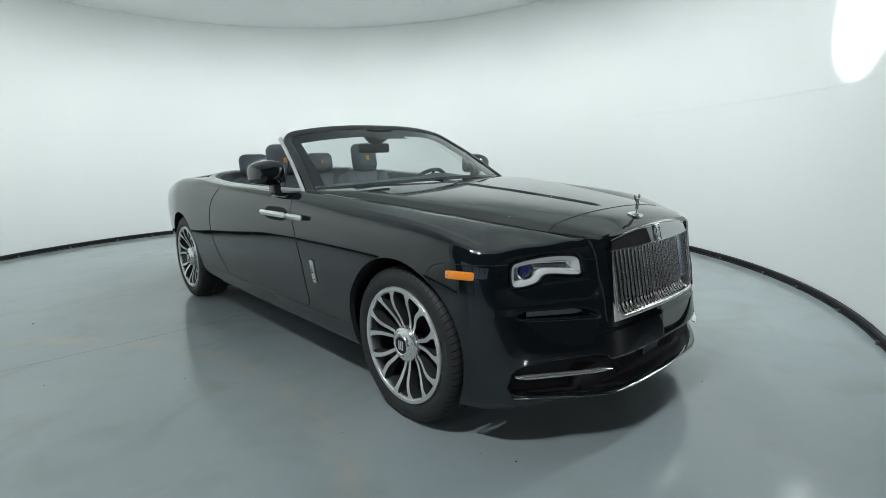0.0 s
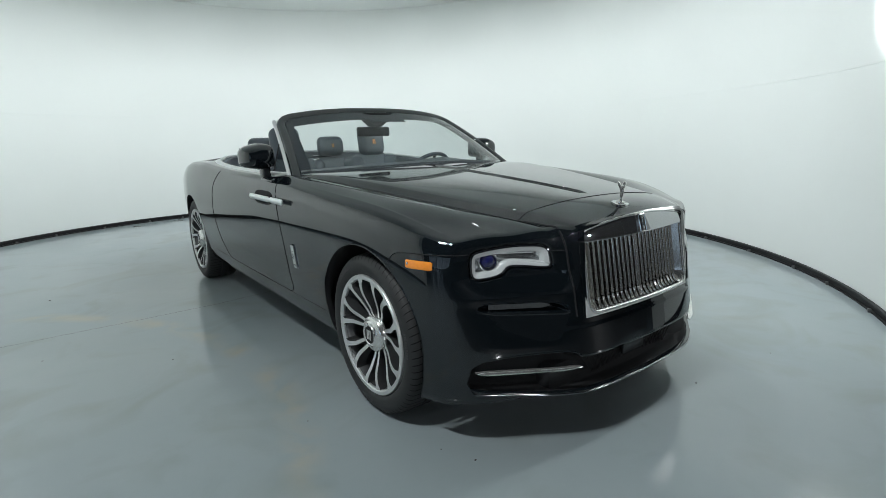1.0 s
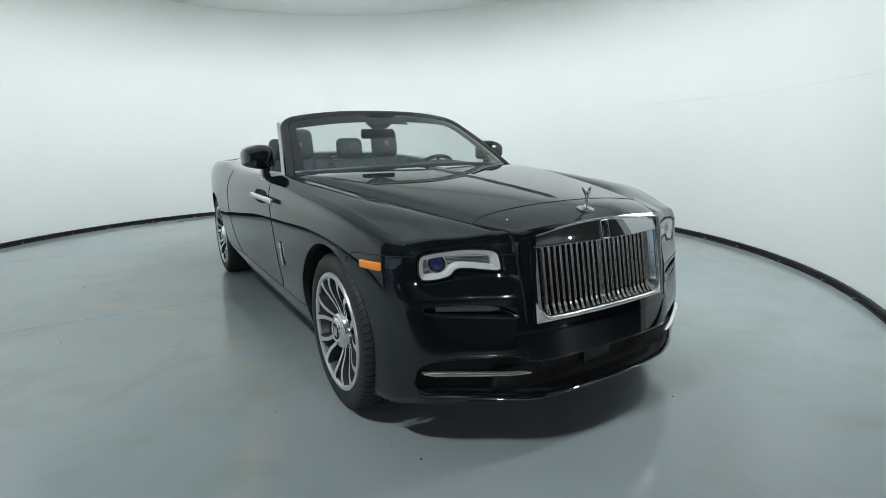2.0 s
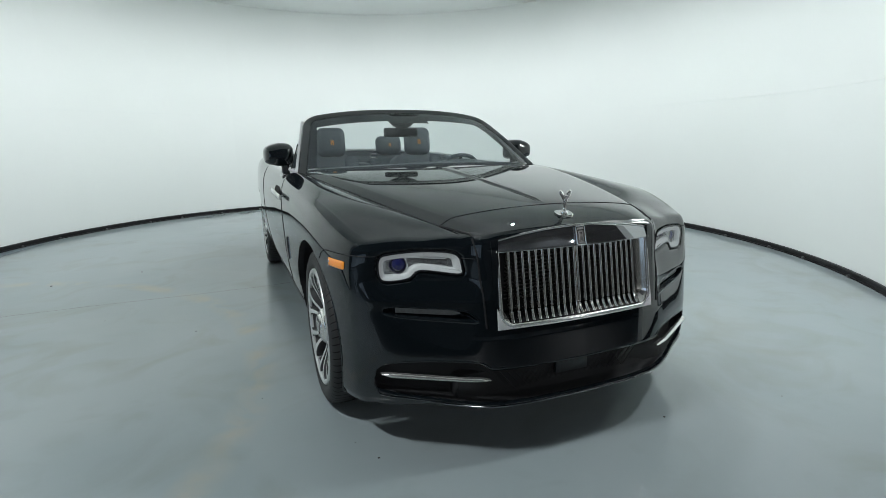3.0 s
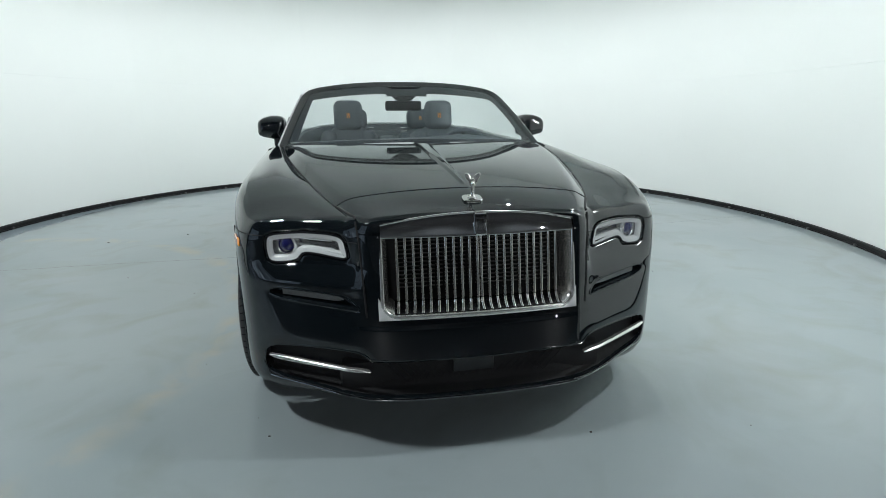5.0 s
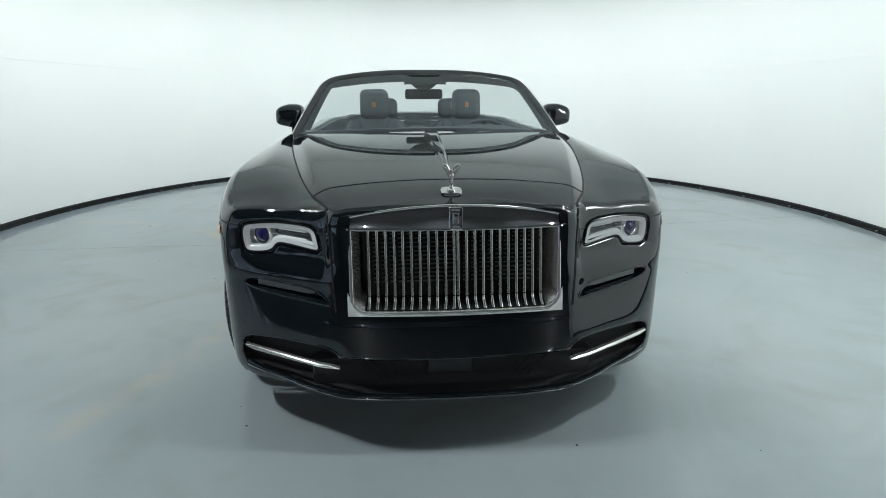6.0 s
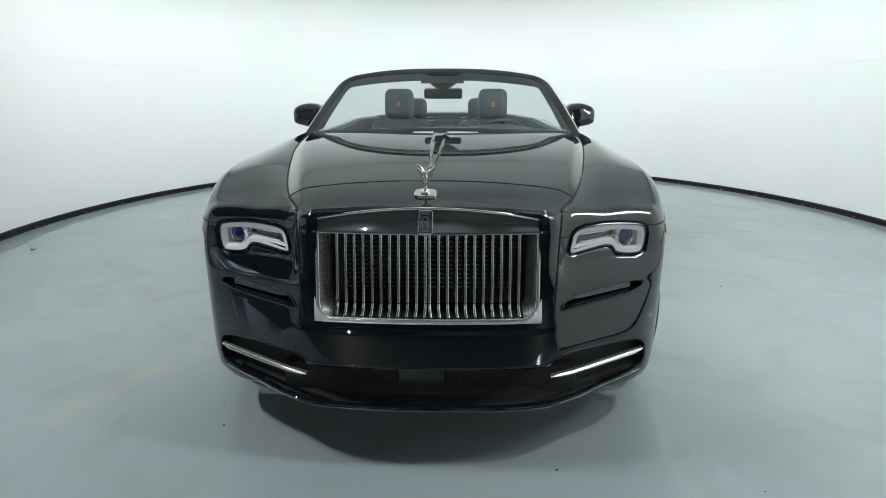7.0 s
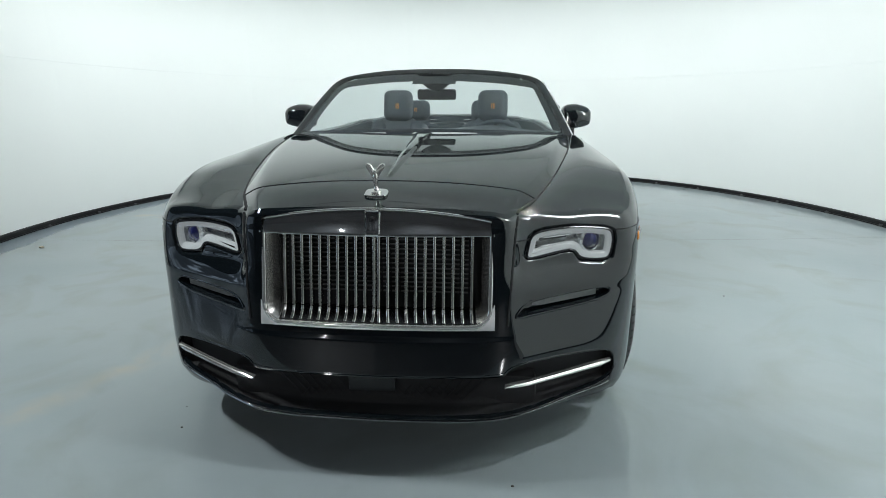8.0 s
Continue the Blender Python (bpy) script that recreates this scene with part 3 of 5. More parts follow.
        cut |= (d < r - 0.019) & (X > 0.7)
    # top sheet
    ss = np.concatenate([np.linspace(0, 0.2, 16)[:-1], np.linspace(0.2, 0.92, 52)[:-1], np.linspace(0.92, 1, 20)])
    sx, sy, sz = X[:, -1], Y[:, -1], Z[:, -1]
    T = np.zeros((nu, len(ss), 3))
    yt = yt[:, 0]
    for i in range(nu):
        s_ = ss.copy()
        if yt[i] < 1.2:
            q_ = np.linspace(0, 1, 400)
            yq = sy[i] + (yt[i] - sy[i]) * q_
            cuts = []
            for line in (XSHUT(yq), XSHUT(yq) - facet_width(yq)):
                d = sx[i] * (1 - q_) - line
                k_ = np.nonzero((d[:-1] > 0) & (d[1:] <= 0))[0]
                if len(k_):
                    k_ = int(k_[0])
                    cuts.append(float(q_[k_] + (q_[k_ + 1] - q_[k_]) * d[k_] / (d[k_] - d[k_ + 1])))
                else:
                    cuts.append(0.0)
            s1 = max(cuts[0], 0.002)
            s2 = max(cuts[1], s1 + 0.004)
            n3 = len(ss) - 45
            r_ = np.concatenate([s1 * np.linspace(0, 1, 35) ** 1.15, np.linspace(s1, s2, 11)[1:], s2 + (1 - s2) * (1 - (1 - np.linspace(0, 1, n3 + 1)[1:]) ** 1.6)])
            b_ = float(step(0.9, 1.2, yt[i]))
            s_ = r_ * (1 - b_) + ss * b_
        px = sx[i] * (1 - s_)
        py = sy[i] + (yt[i] - sy[i]) * s_
        pz = top_height(px, py)
        pz = pz + (sz[i] - pz[0]) * (1 - step(0.0, 0.12, s_))
        T[i, :, 0], T[i, :, 1], T[i, :, 2] = px, py, pz
    # the V-shaped ridge behind the ornament
    ty_, tx_ = T[:, :, 1], T[:, :, 0]
    half = 0.009 + 0.030 * np.clip((ty_ + 0.40) / 1.0, 0, 1)
    T[:, :, 2] += 0.007 * step(-0.47, -0.40, ty_) * (1 - step(half - 0.006, half, tx_)) * (ty_ < 1.0)
    # the cockpit opening
    ocy, ohy, ohx, p = 1.93, 1.16, 0.835, 3.6
    q = (np.abs(tx_ / ohx) ** p + np.abs((ty_ - ocy) / ohy) ** p) ** (1 / p)
    snap = (q < 1) & (q > 0.965)
    T[:, :, 0] = np.where(snap, tx_ / np.maximum(q, 0.5), tx_)
    T[:, :, 1] = np.where(snap, ocy + (ty_ - ocy) / np.maximum(q, 0.5), ty_)
    tcut = q < 0.9651
    ring = np.stack([X, Y, Z], 2)
    full = np.concatenate([ring, T[:, 1:, :]], 1)
    cutall = np.concatenate([cut, tcut[:, 1:]], 1)
    return full, cutall, nv, hollow, sdl


BODY, CUTS, NV, HOLLOW, SDL = build_body()


def body_faces():
    nu, nt = BODY.shape[:2]
    idx = np.arange(nu * nt).reshape(nu, nt)
    a, b, c, d = idx[:-1, :-1], idx[1:, :-1], idx[1:, 1:], idx[:-1, 1:]
    quads = np.stack([a, b, c, d], -1).reshape(-1, 4)
    flat = BODY.reshape(-1, 3)
    cutf = CUTS.reshape(-1)[quads].any(1)
    cen = flat[quads].mean(1)
    top = (np.tile(np.arange(nt - 1), nu - 1) >= NV - 1)
    x, y, z = cen.T
    # grille opening and lamps are left open
    ztop = 0.893 - 0.24 * x ** 2
    hole = (~top) & (y < -0.6) & (x < 0.358) & (z > 0.532) & (z < ztop)
    sd = np.concatenate([SDL, np.ones((nu, nt - NV))], 1).reshape(-1)[quads].mean(1)
    hole |= (~top) & (y < -0.3) & (sd < -0.004)
    hol = np.concatenate([HOLLOW, np.zeros((nu, nt - NV))], 1).reshape(-1)[quads].mean(1)
    keep = ~(cutf | hole)
    front_cut = -0.507
    dfront = np.interp(z, [0.37, 0.40, 0.53, 0.826, 1.02, 1.1], [0.90, 0.845, 0.83, 0.911, 0.975, 0.99])
    drear = np.interp(z, [0.36, 0.45, 0.60, 0.72, 0.85, 1.02, 1.1], [2.09, 2.16, 2.26, 2.31, 2.28, 2.12, 2.06])
    kind = np.full(len(quads), "rear_quarter", dtype=object)
    kind[y < 1.6] = "front_fender"
    kind[(y > dfront) & (y < drear)] = "door"
    kind[(z < 0.372) & (y > 0.2)] = "sill"
    kind[(y < -0.02) & (z < 0.792) & ~top] = "front_bumper"
    kind[top & (x < XSHUT(y)) & (y < 1.2) & (y >= front_cut)] = "hood"
    kind[top & (x < XSHUT(y)) & (y < front_cut)] = "nose_panel"
    kind[(~top) & (x < 0.44) & (y < -0.5) & (z > 0.55)] = "nose_panel"
    kind[(y > 3.3) & top] = "rear_deck"
    kind[(hol > 0.02)] = "lower_intake"
    return flat, quads, keep, kind


FLAT, QUADS, KEEP, KIND = body_faces()


def vertex_normals(quads):
    f = FLAT.copy()
    p = f[quads]
    n = np.cross(p[:, 2] - p[:, 0], p[:, 3] - p[:, 1])
    N = np.zeros_like(f)
    for i in range(4):
        np.add.at(N, quads[:, i], n)
    # mirror plane
    N[np.abs(f[:, 0]) < 1e-5, 0] = 0
    return N / np.maximum(np.linalg.norm(N, axis=1), 1e-12)[:, None]


SIGN = 1.0 if vertex_normals(QUADS)[np.argmax(FLAT[:, 2] * (np.abs(FLAT[:, 1]) < 0.5))][2] > 0 else -1.0
# the hood's edge is a true edge; elsewhere the skin runs on smoothly from panel to panel
HOODSIDE = np.isin(KIND, ["hood"]) | (np.isin(KIND, ["nose_panel"]) & (FLAT[QUADS].mean(1)[:, 2] > 0.86))
NORMALS = {True: vertex_normals(QUADS[HOODSIDE]) * SIGN, False: vertex_normals(QUADS[~HOODSIDE]) * SIGN}
ALLNORMALS = vertex_normals(QUADS) * SIGN


def panel_part(name, kinds, sides, mat, label=""):
    sel = KEEP & np.isin(KIND, kinds)
    q = QUADS[sel]
    if SIGN < 0:
        q = q[:, ::-1]
    use, inv = np.unique(q.ravel(), return_inverse=True)
    V, F = FLAT[use], inv.reshape(-1, 4)
    N = ALLNORMALS[use].copy()
    cross = np.abs(V[:, 0] - XSHUT(V[:, 1])) < 0.004     # on the hood's edge
    edge = cross & (V[:, 1] < 0.95) & (V[:, 1] > -0.66) & (V[:, 2] > 0.84)
    N[edge] = NORMALS[kinds[0] in ("hood", "nose_panel")][use][edge]
    VV, NN, FF = [], [], []
    off = 0
    for s in sides:
        v, nn = V.copy(), N.copy()
        v[:, 0] *= s
        nn[:, 0] *= s
        VV.append(v)
        NN.append(nn)
        FF.append((F if s > 0 else F[:, ::-1]) + off)
        off += len(v)
    VV, NN, FF = np.concatenate(VV), np.concatenate(NN), np.concatenate(FF)
    me = bpy.data.meshes.new(name)
    me.from_pydata(VV.tolist(), [], FF.tolist())
    me.materials.append(mat)
    me.shade_smooth()
    me.normals_split_custom_set_from_vertices(NN.tolist())
    ob = new(name, me)
    ob.parent = car
    if label:
        tagged(ob, label)
    return ob


for nm, mat, lab in (("hood", PAINT, "long black hood with a raised spine"), ("nose_panel", PAINT, ""), ("front_bumper", PAINT, ""), ("lower_intake", DARK, "matt black lower air intake"),
                     ("rear_deck", PAINT, "")):
    panel_part(nm, [nm], (1, -1), mat, lab)
for nm in ("front_fender", "door", "sill", "rear_quarter"):
    for s in (-1, 1):
        panel_part(nm, [nm], (s,), PAINT)

# a lookup of the body's outer skin
qs = QUADS[KEEP]
SKIN = BVHTree.FromPolygons([tuple(v) for v in FLAT.tolist()], [tuple(f) for f in qs.tolist()])
ALLSKIN = BVHTree.FromPolygons([tuple(v) for v in FLAT.tolist()], [tuple(f) for f in QUADS[~CUTS.reshape(-1)[QUADS].any(1)].tolist()])


def on_side(y, z, out=0.0):
    h = SKIN.ray_cast(Vector((2, y, z)), Vector((-1, 0, 0)))[0]
    return Vector((h.x + out, y, z)) if h else None


def on_front(x, z, out=0.0):
    h = ALLSKIN.ray_cast(Vector((x, -3, z)), Vector((0, 1, 0)))[0]
    return Vector((x, h.y - out, z)) if h else None


def on_top(x, y, out=0.0):
    h = SKIN.ray_cast(Vector((x, y, 3)), Vector((0, 0, -1)))[0]
    return Vector((x, y, h.z + out)) if h else None


def both(name, vf, mat, label="", parent=car, **kw):
    """The same piece on both sides; vf lies at x > 0."""
    return [part(name, vf if s > 0 else flip(vf), mat, parent, label, **kw) for s in (1, -1)]


def dense(pts, n=60):
    P = [Vector(p) for p in pts]
    L = [0]
    for a, b in zip(P, P[1:]):
        L.append(L[-1] + (b - a).length)
    f = [pchip(L, [p[i] for p in P]) for i in range(len(P[0]))]
    return [tuple(float(g(L[-1] * i / n)) for g in f) for i in range(n + 1)]


def gap_lines():
    g = []
    line = [Vector((float(XSHUT(y)), y, float(ZSHUT(y)) - 0.0015)) for y in np.linspace(-0.507, 0.90, 110)]
    g.append((line, 0.0046))
    line = [p for p in (on_top(x, y) for x, y in dense([(0.506, -0.507), (0.475, -0.57), (0.452, -0.615), (0.440, -0.640), (0.437, -0.655)], 24)) if p]
    g.append((line, 0.0048))
    line = [p for p in (on_front(x, z) for x, z in dense([(0.438, 0.862), (0.430, 0.80), (0.424, 0.70), (0.418, 0.60), (0.414, 0.53)], 40)) if p]
    g.append((line, 0.0040))
    line = [p for p in (on_front(x, 0.788) for x in np.linspace(0.435, 0.492, 8)) if p]
    g.append((line, 0.0020))
    line = [p for p in (on_top(x, -0.507) for x in np.linspace(0.0, 0.506, 40)) if p]
    g.append((line, 0.0022))
    door = dense([(0.985, 1.03), (0.975, 1.0), (0.911, 0.826), (0.83, 0.529), (0.828, 0.43), (0.85, 0.392), (0.90, 0.374), (1.2, 0.372), (2.02, 0.372), (2.09, 0.385), (2.16, 0.45), (2.26, 0.60), (2.31, 0.72), (2.28, 0.86), (2.12, 1.02)], 120)
    line = [p for p in (on_side(y, z) for y, z in door) if p]
    g.append((line, 0.0025))
    line = [p for p in (on_side(y, 0.372) for y in np.linspace(0.43, 2.5, 60)) if p]
    g.append((line, 0.0018))
    fl = dense([(-0.205, 0.742), (-0.235, 0.775), (-0.28, 0.79), (-0.42, 0.794), (-0.46, 0.795)], 30)
    line = [p for p in (on_side(y, z) for y, z in fl) if p]
    g.append((line, 0.0022))
    line = [p for p in (on_front(x, 0.795 + 0.012 * (0.87 - x)) for x in np.linspace(0.855, 0.775, 12)) if p]
    g.append((line, 0.0022))
    for ln, r in g:
        both("panel_gap", tube(ln, r, 6), DARK)


gap_lines()


def wheel_arches():
    for cy, r, ry in ((FY + 0.008, 0.412, 0.393), (RY, 0.408, 0.405)):
        rows = []
        for i in range(61):
            a = radians(-17 + 214 * i / 60)
            y, z = cy + ry * math.cos(a), WR + r * math.sin(a)
            p = on_side(y + 0.012 * math.cos(a), max(z + 0.012 * math.sin(a), 0.25))
            x = p.x if p else 0.90
            rows.append([(x - 0.004, y, z), (x - 0.03, y, z), (x - 0.03, cy + (r + 0.02) * math.cos(a), WR + (r + 0.02) * math.sin(a)), (0.5, cy + (r + 0.02) * math.cos(a), WR + (r + 0.02) * math.sin(a)), (0.5, cy, WR)])
        both("wheel_liner", rows_mesh(rows), DARK, "black wheel arch liner", fix=False)
    # the last two boxes are unseen fillers added to block stray light
    part("underbody", join(box(-0.52, -0.70, 0.20, 0.52, 4.2, 0.34, 0.03), box(-0.84, 0.45, 0.20, 0.84, 2.68, 0.30, 0.02), box(-0.835, -0.46, 0.205, 0.835, -0.395, 0.36, 0.01), box(-0.862, -0.425, 0.21, 0.862, -0.392, 0.34)), DARK, car, "black underbody with front fillers that block stray light")


wheel_arches()


# ---- grille ----
def build_grille():
    lean = lambda z: -0.776 + (z - 0.53) * 0.17
    zt = lambda x: 0.897 - 0.29 * x * x
    part("grille_backing", box(-0.36, -0.64, 0.50, 0.36, -0.60, 0.88), DARK, car, "black radiator behind the grille")
    # side, floor walls of the recess
    part("grille_duct", box(-0.36, -0.75, 0.515, 0.36, -0.61, 0.535), GLOSSB, car)
    # outline of the opening: straight sides, rounded lower corners
    def bow(x):
        return 0.022 * (x / 0.37) ** 2
    path, edge = [], []
    for z in np.linspace(0.812, 0.59, 12):
        path.append((0.358, z))
        edge.append((0.373, z))
    for a in np.linspace(0, 90, 13)[1:-1]:
        c, q = math.cos(radians(a)), math.sin(radians(a))
        path.append((0.303 + 0.055 * c, 0.588 - 0.055 * q))
        edge.append((0.373, 0.588 - 0.068 * q / c) if a <= 45 else (0.303 + 0.070 * c / q, 0.520))
    for x in np.linspace(0.303, 0.0, 20):
        path.append((x, 0.533))
        edge.append((x, 0.520))
    path += [(-x, z) for x, z in path[:-1]][::-1]
    edge += [(-x, z) for x, z in edge[:-1]][::-1]
    m = len(path)
    inward = []
    for i in range(m):
        (ax, az), (bx, bz) = path[max(0, i - 1)], path[min(m - 1, i + 1)]
        L = math.hypot(bx - ax, bz - az)
        inward.append(((bz - az) / L, -(bx - ax) / L))
    reveal = [[(x + ix * 0.030 * math.sin(math.pi * 0.5 * f), lean(z) + bow(x) + 0.004 + 0.085 * f, z + iz * 0.030 * math.sin(math.pi * 0.5 * f)) for f in np.linspace(0, 1, 8)] for (x, z), (ix, iz) in zip(path, inward)]
    lo = next(i for i in range(m) if path[i][0] < 0.318)
    for sl in (reveal[:lo + 1], reveal[m - lo - 1:]):
        part("grille_reveal", rows_mesh(sl), FRAMEM, car, "polished inner side of the grille", fix=False)
    part("grille_floor", rows_mesh(reveal[lo:m - lo]), GLOSSB, car, fix=False)
    part("grille_frame", tube([(x, lean(z) + bow(x) - 0.004, z) for x, z in path], 0.0074, 10), FRAMEM, car, "satin chrome grille frame")
    plate = [[(ex, lean(ez) + bow(ex) + 0.03, ez), (ex, lean(ez) + bow(ex) - 0.002, ez), (ex + 0.1 * (x - ex), lean(ez) + bow(ex) - 0.0035, ez + 0.1 * (z - ez)), (x, lean(z) + bow(x) - 0.002, z)] for (x, z), (ex, ez) in zip(path, edge)]
    part("frame_plate", rows_mesh(plate), TRIM, car, "flat satin plate round the grille", fix=False)
    # header plate, bowed a little more than the frame
    def hbow(x):
        return 0.030 * (x / 0.37) ** 2 - 0.003
    rows = []
    for x in np.linspace(-0.371, 0.371, 49):
        z0, z1 = 0.812, zt(x) - 0.004
        yb = lean(0.81) + hbow(x) - 0.013
        rows.append([(x, yb + 0.03, z0 - 0.002), (x, yb - 0.002, z0), (x, yb - 0.003, z0 + 0.003), (x, yb - 0.0015, z0 + 0.009), (x, yb - 0.0015 + (z1 - z0 - 0.018) * 0.24, z1 - 0.009), (x, yb + (z1 - z0 - 0.012) * 0.24, z1 - 0.003), (x, yb + 0.004 + (z1 - z0 - 0.012) * 0.24, z1), (x, yb + 0.05, z1 - 0.004)])
    head = part("grille_header", rows_mesh(rows), HEADERM, car, "polished steel grille header")
    part("header_rim", tube([(x, lean(0.81) + hbow(x) - 0.013 + (zt(x) - 0.826) * 0.24, zt(x) - 0.004) for x in np.linspace(-0.365, 0.365, 60)], 0.0040, 8), FRAMEM, head)
    part("header_rim", tube([(x, lean(0.81) + hbow(x) - 0.012, 0.813) for x in np.linspace(-0.362, 0.362, 60)], 0.003, 8), CHROME, head)
    for s in (1, -1):
        part("header_rim", tube([(s * 0.3645, lean(0.81) + hbow(0.365) - 0.013 + (z - 0.816) * 0.24, z) for z in np.linspace(0.812, zt(0.3645) - 0.003, 8)], 0.0048, 8), FRAMEM, head)
    # painted lip from the nose in to the header and the frame
    rim = [(0.372, z) for z in np.linspace(0.524, zt(0.372) - 0.012, 16)]
    for a in np.linspace(0, 90, 5)[1:-1]:
        rim.append((0.362 + 0.010 * math.cos(radians(a)), zt(0.362) - 0.010 + 0.010 * math.sin(radians(a))))
    rim += [(x, zt(x)) for x in np.linspace(0.362, 0.0, 30)]
    rows = []
    for x, z in rim:
        top = min(1.0, max(0.0, (z - 0.80) / 0.012))
        ox, oz = (x + 0.014, z + 0.012 * top) if x > 0.36 else (x, z + 0.012)
        p = on_front(min(ox, 0.40), oz, 0.0008)
        yi = lean(0.81) + hbow(x) + 0.002 + max(0.0, z - 0.826) * 0.24 if z > 0.812 else lean(z) + bow(0.372) + 0.006
        rows.append([(p.x, p.y, p.z), (0.6 * p.x + 0.4 * x, p.y + 0.0015, 0.6 * p.z + 0.4 * z), (x, p.y + 0.006, z), (x - (0.001 if x > 0.36 else 0.0), max(yi, p.y + 0.008), z - 0.001)])
    both("grille_surround", rows_mesh(rows), PAINT, fix=False)
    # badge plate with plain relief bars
    bm_ = Matrix.Translation((-0.004, lean(0.81) - 0.012, 0.8515)) @ Matrix.Rotation(radians(-14.5), 4, "X")
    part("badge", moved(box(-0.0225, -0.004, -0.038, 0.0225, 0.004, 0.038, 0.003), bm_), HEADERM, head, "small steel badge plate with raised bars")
    part("badge_rim", moved(tube([(0.021 * x, -0.005, 0.0365 * z) for x, z in ((-0.9, -1), (0.9, -1), (1, -0.94), (1, 0.94), (0.9, 1), (-0.9, 1), (-1, 0.94), (-1, -0.94))], 0.0022, 6, True), bm_), CHROME, head)
    part("badge_relief", moved(join(box(-0.012, -0.007, -0.018, -0.007, -0.003, 0.018), box(-0.012, -0.007, 0.014, 0.012, -0.003, 0.018), box(0.006, -0.007, 0.0, 0.011, -0.003, 0.016), box(-0.007, -0.007, -0.001, 0.01, -0.003, 0.003),
         box(0.005, -0.007, -0.018, 0.010, -0.003, -0.002), box(-0.015, -0.0065, 0.024, 0.015, -0.003, 0.031), box(-0.012, -0.0065, -0.031, 0.012, -0.003, -0.024)), bm_), CHROME, head, smooth=False)
    # vanes, each with a separate curved foot
    def vane(levels, x, sg, w, d):
        rows = []
        for z in levels:
            foot = max(0.0, (0.578 - z) / 0.038)
            y = lean(z) + bow(x) + 0.020 - 0.014 * foot ** 2
            xx = x + sg * 0.004 * foot ** 2
            rows.append([(xx - w, y + 0.007, z), (xx - w * 0.86, y + 0.003, z), (xx - w * 0.5, y + 0.0008, z), (xx, y, z), (xx + w * 0.5, y + 0.0008, z), (xx + w * 0.86, y + 0.003, z), (xx + w, y + 0.007, z), (xx + w * 0.8, y + d, z), (xx - w * 0.8, y + d, z)])
        return rows_mesh(rows, True, False, True)
    for k in range(11):
        for sg in (1, -1):
            x = sg * (0.007 + 0.0292 * k)
            v = part("vane", vane(np.linspace(0.812, 0.582, 8), x, sg, 0.0056, 0.030), VANEM, car)
            part("vane_foot", vane(np.linspace(0.5785, 0.5405, 7), x, sg, 0.0056, 0.020), VANEM, v)
    # radiator slots behind
    V = []
    for k in range(-10, 10):
        for j in range(12):
            x, z = k * 0.0292 + 0.0146, 0.60 + j * 0.016
            V.append(box(x - 0.009, -0.647, z, x + 0.009, -0.640, z + 0.004))
    part("radiator_core", join(*V), COREGREY, car, smooth=False)


build_grille()


# ---- head lamps, markers, front trim ----
def offset_poly(poly, d):
    out = []
    n = len(poly)
    area = sum(poly[i][0] * poly[(i + 1) % n][1] - poly[(i + 1) % n][0] * poly[i][1] for i in range(n))
    s = 1 if area > 0 else -1
    for i in range(n):
        (ax, az), (bx, bz) = poly[i - 1], poly[(i + 1) % n]
        tx, tz = bx - ax, bz - az
        L = math.hypot(tx, tz)
        out.append((poly[i][0] - s * d * tz / L, poly[i][1] + s * d * tx / L))
    return out


